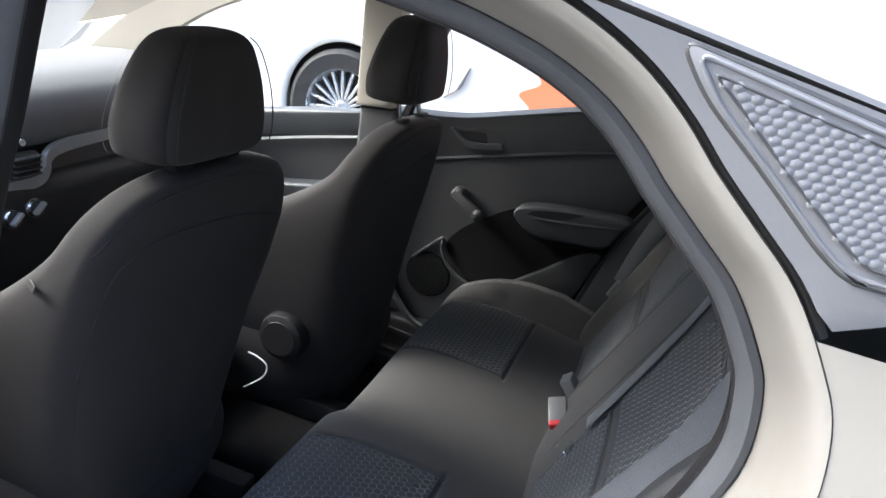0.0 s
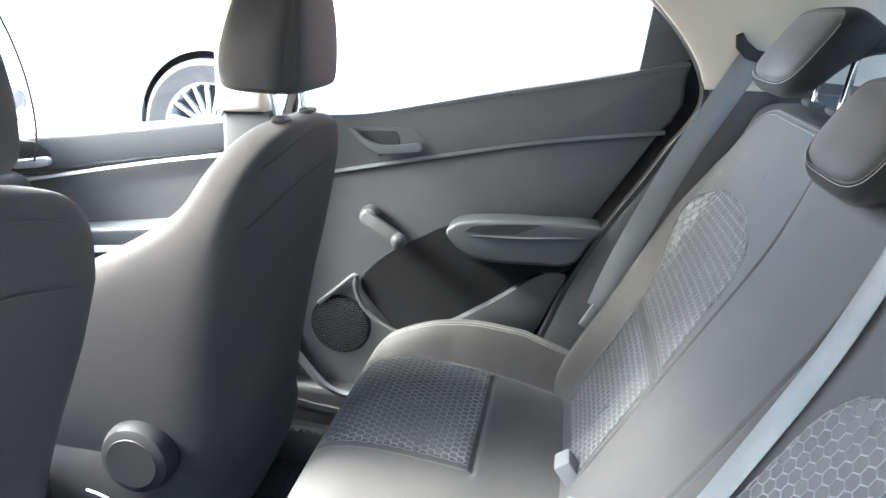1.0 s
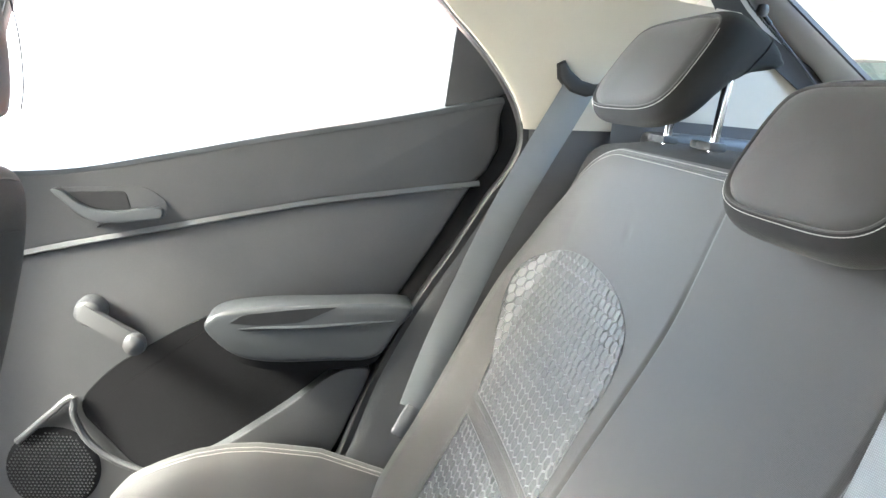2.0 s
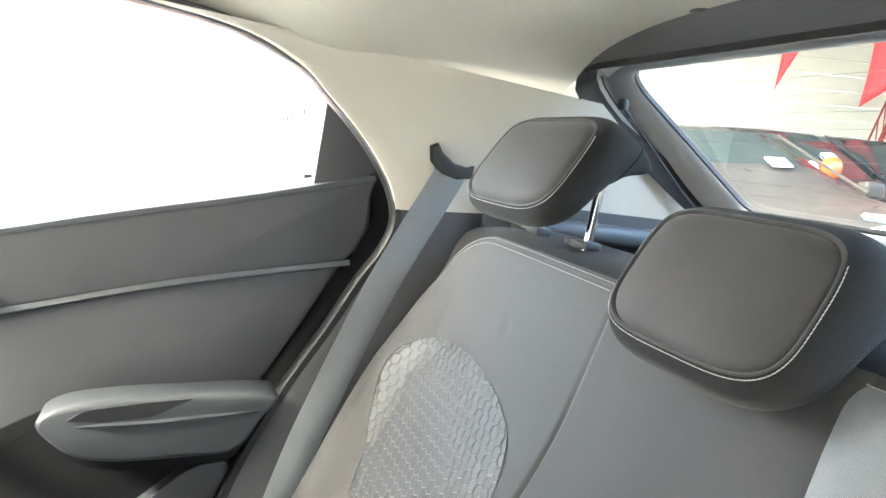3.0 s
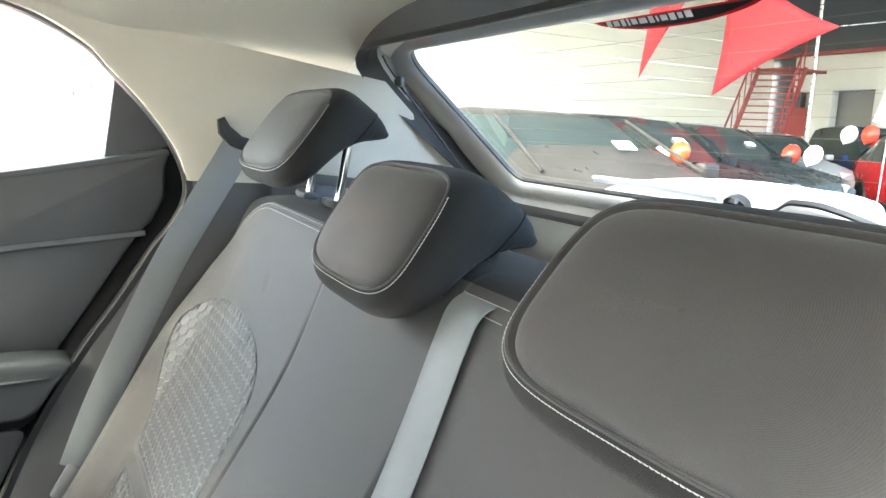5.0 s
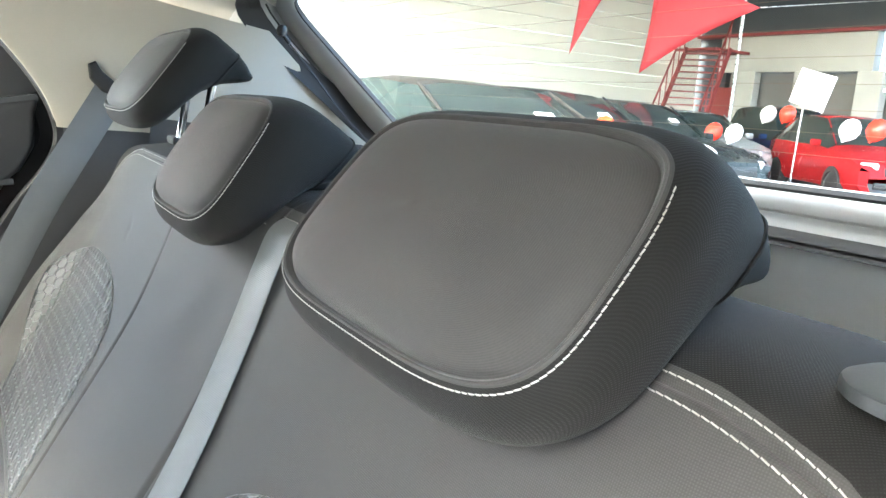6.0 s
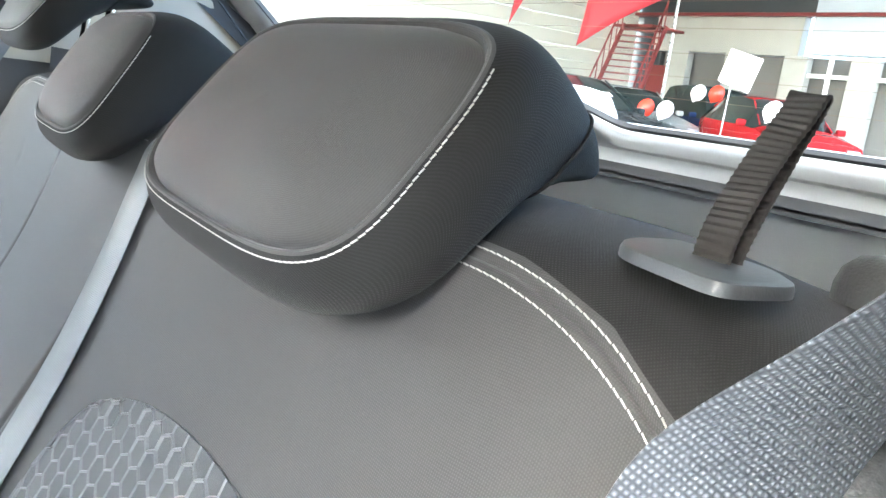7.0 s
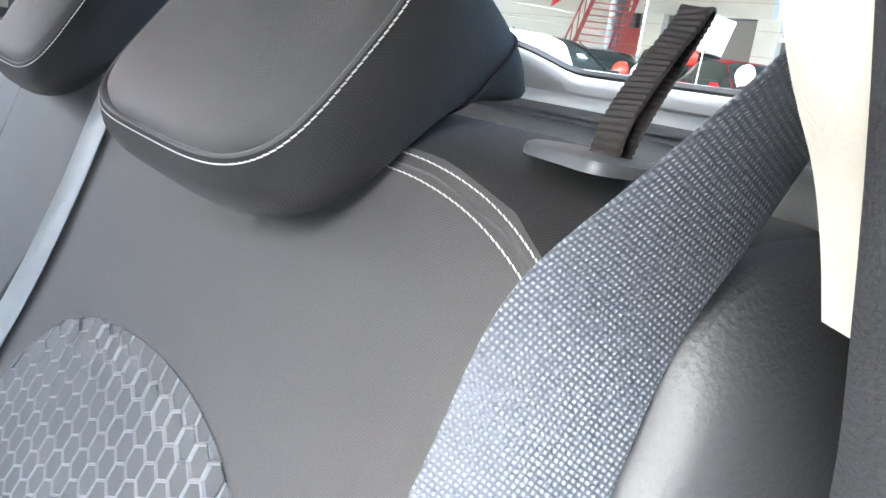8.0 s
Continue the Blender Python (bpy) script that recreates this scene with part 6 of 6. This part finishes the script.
def parked_car(m, paint, label, tall=0.0, long=4.0, bed=False):
    """A parked car with its nose at the origin of m, pointing along -y."""
    th = thing("parked_car", label, "car", "parked cars")
    st = [(0.00, 0.50, 0.46, 0.62, 0.40), (0.05, 0.70, 0.64, 0.76, 0.60), (0.25, 0.84, 0.76, 0.84, 0.68), (0.70, 0.93, 0.84, 0.86, 0.70), (1.10, 0.99, 0.90, 0.87, 0.70),
          (1.45, 1.22 + tall, 0.93, 0.87, 0.66), (1.80, 1.42 + tall, 0.94, 0.87, 0.60), (2.40, 1.47 + tall, 0.95, 0.87, 0.60), (3.10, 1.44 + tall, 0.97, 0.86, 0.58)]
    if bed:
        st += [(3.3, 1.38 + tall, 0.98, 0.87, 0.6), (3.4, 1.02, 0.98, 0.87, 0.7), (4.8, 1.02, 0.97, 0.87, 0.7), (4.95, 0.9, 0.85, 0.85, 0.7)]
    else:
        st += [(long - 0.45, 1.34 + tall, 0.98, 0.84, 0.56), (long - 0.12, 1.0, 0.95, 0.80, 0.60), (long, 0.6, 0.55, 0.74, 0.56)]
    rows = []
    for y, zt, zb, w, wr in st:
        half = [(w * 0.88, 0.22), (w * 0.99, 0.34), (w, 0.58), (w * 0.97, zb), (wr, zt - 0.035), (wr * 0.7, zt - 0.004), (0, zt)]
        rows.append([(a, y, b) for a, b in half] + [(-a, y, b) for a, b in half[-2::-1]])
    P = np.array(rows)
    me = grid("body", P)
    me.materials.append(paint)
    me.materials.append(CAR_GLASS)
    nv = P.shape[1]
    mats = []
    for i in range(len(st) - 1):
        for j in range(nv - 1):
            jj = min(j, nv - 2 - j)
            cabin = st[i][1] > 1.1 and st[i + 1][1] > 1.1
            slope = abs(st[i + 1][1] - st[i][1]) > 0.15 and max(st[i][1], st[i + 1][1]) > 1.15
            mats.append(1 if (jj == 3 and (cabin or (slope and st[i][0] > 1))) or (slope and jj >= 4) else 0)
    me.polygons.foreach_set("material_index", mats)
    part("body", me, None, th, car=False, place=m)
    for s in (-1, 1):
        part("headlight", box(0.30, 0.12, 0.13, 0.04, 3, at=(s * 0.58, 0.12, 0.66), m=pose(0, 0, 0, 15, 0, s * 22)), LAMP, th, "clear headlight", car=False, place=m)
        part("mirror", box(0.18, 0.10, 0.12, 0.03, 3, at=(s * 0.98, 1.32, 0.99)), paint, th, car=False, place=m)
        part("pillar", tube("pillar", [(s * 0.70, 1.12, 0.985), (s * 0.60, 1.80, 1.41 + tall)], 0.013, 6), paint, th, car=False, place=m)
        for y in (0.78, long - 0.75 if not bed else 4.1):
            part("wheel", lathe("wheel", [(0.0, 0.10), (0.19, 0.09), (0.21, 0.11), (0.30, 0.10), (0.31, 0.0), (0.30, -0.10)], 28, pose(s * 0.78, y, 0.30, 0, s * 90, 0)), TYRE, th, car=False, place=m)
    part("grille", box(0.74, 0.05, 0.17, 0.03, 2, at=(0, 0.03, 0.56)), PLASTIC_DARK, th, "black grille", car=False, place=m)
    part("lower_grille", box(1.0, 0.05, 0.12, 0.03, 2, at=(0, 0.05, 0.34)), PLASTIC_DARK, th, car=False, place=m)
    part("number_plate", box(0.40, 0.015, 0.12, 0.004, 1, at=(0, -0.005, 0.44)), PAPER, th, "blank plate", car=False, place=m)
    part("windscreen_card", box(0.17, 0.010, 0.10, 0.002, 1, at=(0.22, 1.40, 1.20 + tall * 0.6), m=pose(0, 0, 0, -58, 0, 0)), PAPER, th, "white price card", car=False, place=m)
    return th


def paint(name, c, rough=0.25, metal=0.4):
    return material(name, c, rough, metal, vary=0.04, spec=0.07)


G = -0.06
parked_car(pose(3.2, 1.95, G, 0, 0, 3), paint("pearl_paint", (0.034, 0.032, 0.030), 0.30, 0.0), "grey silver parked hatchback with a glossy bonnet", -0.08)
parked_car(pose(5.85, 4.05, G, 0, 0, 4), paint("graphite_paint", (0.016, 0.017, 0.019), 0.28, 0.0), "dark grey parked car with balloons on its bonnet")
parked_car(pose(8.7, 5.55, G, 0, 0, 2), paint("dark_green_paint", (0.018, 0.022, 0.023), 0.28, 0.0), "dark parked car with a card behind its windscreen")
parked_car(pose(13.0, 8.7, G, 0, 0, -22), paint("silver_paint", (0.35, 0.36, 0.36)), "silver parked hatchback with red and white balloons")
parked_car(pose(15.6, 8.2, G, 0, 0, -25), paint("navy_paint", (0.02, 0.035, 0.09)), "dark blue parked pickup with balloons", 0.25, bed=True)
parked_car(pose(13.0, 5.5, G, 0, 0, -35), paint("red_paint", (0.28, 0.014, 0.018), metal=0.1), "bright red parked car with balloons", 0.05)
flag([(10.0, 10.55, 4.3), (10.0, 9.05, 4.3), (10.0, 10.72, 2.28)], "red cloth pennant with a long point hanging down", [((10.0, 10.55, 4.3), (10.0, 10.5, 6.52)), ((10.0, 9.05, 4.3), (10.0, 9.0, 6.52))])
flag([(10.0, 8.70, 4.1), (10.0, 6.55, 2.88), (10.0, 8.84, 1.92)], "red cloth pennant with two hanging points", [((10.0, 8.70, 4.1), (10.0, 8.6, 6.52)), ((10.0, 6.55, 2.88), (22.05, 11.2, 4.9))])


def balloon(x, y, z, r, mat, label):
    th = thing("balloon", label, "balloon", "balloons on the cars")
    part("skin", lathe("skin", [(0.0, r * 1.15), (r * 0.4, r * 1.08), (r * 0.8, r * 0.7), (r, r * 0.1), (r * 0.9, -r * 0.5), (r * 0.5, -r), (r * 0.12, -r * 1.25), (r * 0.14, -r * 1.36), (0.0, -r * 1.3)], 24, pose(x, y, z, 15, 20, 0)), mat, th, car=False)


RED_B = material("red_balloon", (0.75, 0.05, 0.03), 0.25, vary=0.03)
ORANGE_B = material("orange_balloon", (0.75, 0.075, 0.02), 0.25, vary=0.03)
WHITE_B = material("white_balloon", (0.8, 0.8, 0.8), 0.25, vary=0.02)
balloon(5.62, 5.10, 1.02, 0.105, ORANGE_B, "orange balloon on a dark bonnet")
balloon(5.42, 5.16, 0.99, 0.085, WHITE_B, "white balloon on a dark bonnet")
balloon(12.4, 8.95, 0.98, 0.17, RED_B, "red balloon on a silver bonnet")
balloon(12.5, 8.55, 0.98, 0.17, WHITE_B, "white balloon on a silver bonnet")
balloon(15.0, 9.1, 1.45, 0.17, RED_B, "red balloon on a blue bonnet")
balloon(14.9, 9.5, 1.43, 0.17, WHITE_B, "white balloon on a blue bonnet")
balloon(12.6, 5.9, 1.20, 0.17, RED_B, "red balloon on a red bonnet")
balloon(12.5, 6.3, 1.18, 0.17, WHITE_B, "white balloon on a red bonnet")
placard = thing("placard", "blank white sheet on a thin pole among the cars", "placard")
part("sheet", box(0.02, 0.80, 0.52, 0.003, 1, at=(10.5, 5.85, 1.72), m=pose(0, 0, 0, 12, 8, -20)), PAPER, placard, car=False)
part("pole", tube("pole", [(10.52, 6.0, 0.0), (10.5, 5.95, 1.6)], 0.012, 6), ALLOY, placard, car=False)

# white car standing alongside, its side raised to fill the overbright windows
beside = thing("white_car", "white car alongside with multi-spoke alloy wheels, its side heightened to fill the bright window", "car")
side_rows = []
for x in np.linspace(-4.6, 1.2, 150):
    end = min(smoothstep(-4.65, -4.2, x), smoothstep(1.25, 1.0, x)) ** 0.5
    row = []
    for z in np.linspace(0.34, 1.72, 48):
        y = 2.42 + 0.10 * smoothstep(1.05, 1.62, z) + 0.03 * math.cos((z - 0.8) * 4)
        row.append((x, 3.3 + (y - 3.3) * (0.86 + 0.14 * end), z))
    for a in np.linspace(0.1, 1, 12):
        row.append((x, 2.52 + 1.56 * a, 1.72 + 0.10 * math.sin(a * math.pi) * end))
    for z in np.linspace(1.6, 0.34, 10):
        row.append((x, 3.3 + (0.88 - 0.10 * smoothstep(1.05, 1.62, z)) * (0.86 + 0.14 * end), z))
    side_rows.append(row)
P = np.array(side_rows)
me = grid("body_side", P, cap=False)
bm = bmesh.new()
bm.from_mesh(me)
bmesh.ops.delete(bm, geom=[f for f in bm.faces if f.calc_center_median().y < 2.6 and min(math.hypot(f.calc_center_median().x + 1.885, f.calc_center_median().z - 0.68), math.hypot(f.calc_center_median().x - 0.45, f.calc_center_median().z - 0.68)) < 0.385], context="FACES")
part("body_side", bm, WHITE_PAINT, beside, car=False)
part("wheel_arch", tube("wheel_arch", [(-1.885 + 0.392 * math.cos(a), 2.435, 0.68 + 0.392 * math.sin(a)) for a in np.linspace(-0.6, math.pi + 0.6, 40)], 0.030, 10), WHITE_PAINT, beside, car=False)
part("arch_lining", box(0.85, 0.1, 0.85, 0.02, at=(-1.885, 2.62, 0.68)), PLASTIC_DARK, beside, car=False)
wheel(beside, -1.885, 2.50, 0.68, 0.335, -1, 20)
wheel(beside, 0.45, 2.50, 0.68, 0.335, -1, 20)
part("arch_lining", box(0.85, 0.1, 0.85, 0.02, at=(0.45, 2.62, 0.68)), PLASTIC_DARK, beside, car=False)
for x in (-4.6, 1.2):
    part("end_panel", box(0.04, 1.48, 1.40, 0.015, 2, at=(x, 3.3, 1.02)), WHITE_PAINT, beside, car=False)
# leaf-shaped reflection drawn as a thin grey plate
part("leaf_reflection", plate(rounded([(-1.30, 0.80), (-1.22, 0.84), (-1.14, 0.98), (-1.19, 0.86)], 0.02), 2.47, 2.43, 0.002), GREY_PL, beside, car=False)
banner = thing("banner", "orange panel with a torn white edge hanging behind the car", "banner")
edge = [tuple(p) for p in spline([(-0.62, 1.30), (-0.72, 1.17), (-0.67, 1.08), (-0.80, 1.02), (-0.75, 0.93), (-0.86, 0.87), (-0.80, 0.79), (-0.92, 0.70)], 5)]
part("sheet", plate([(-0.30, 0.55), (-0.20, 1.6), (-0.60, 1.6)] + edge + [(-0.92, 0.55)], 2.402, 2.384, 0.001, 1), ORANGE, banner, "orange sheet", smooth=False, car=False)
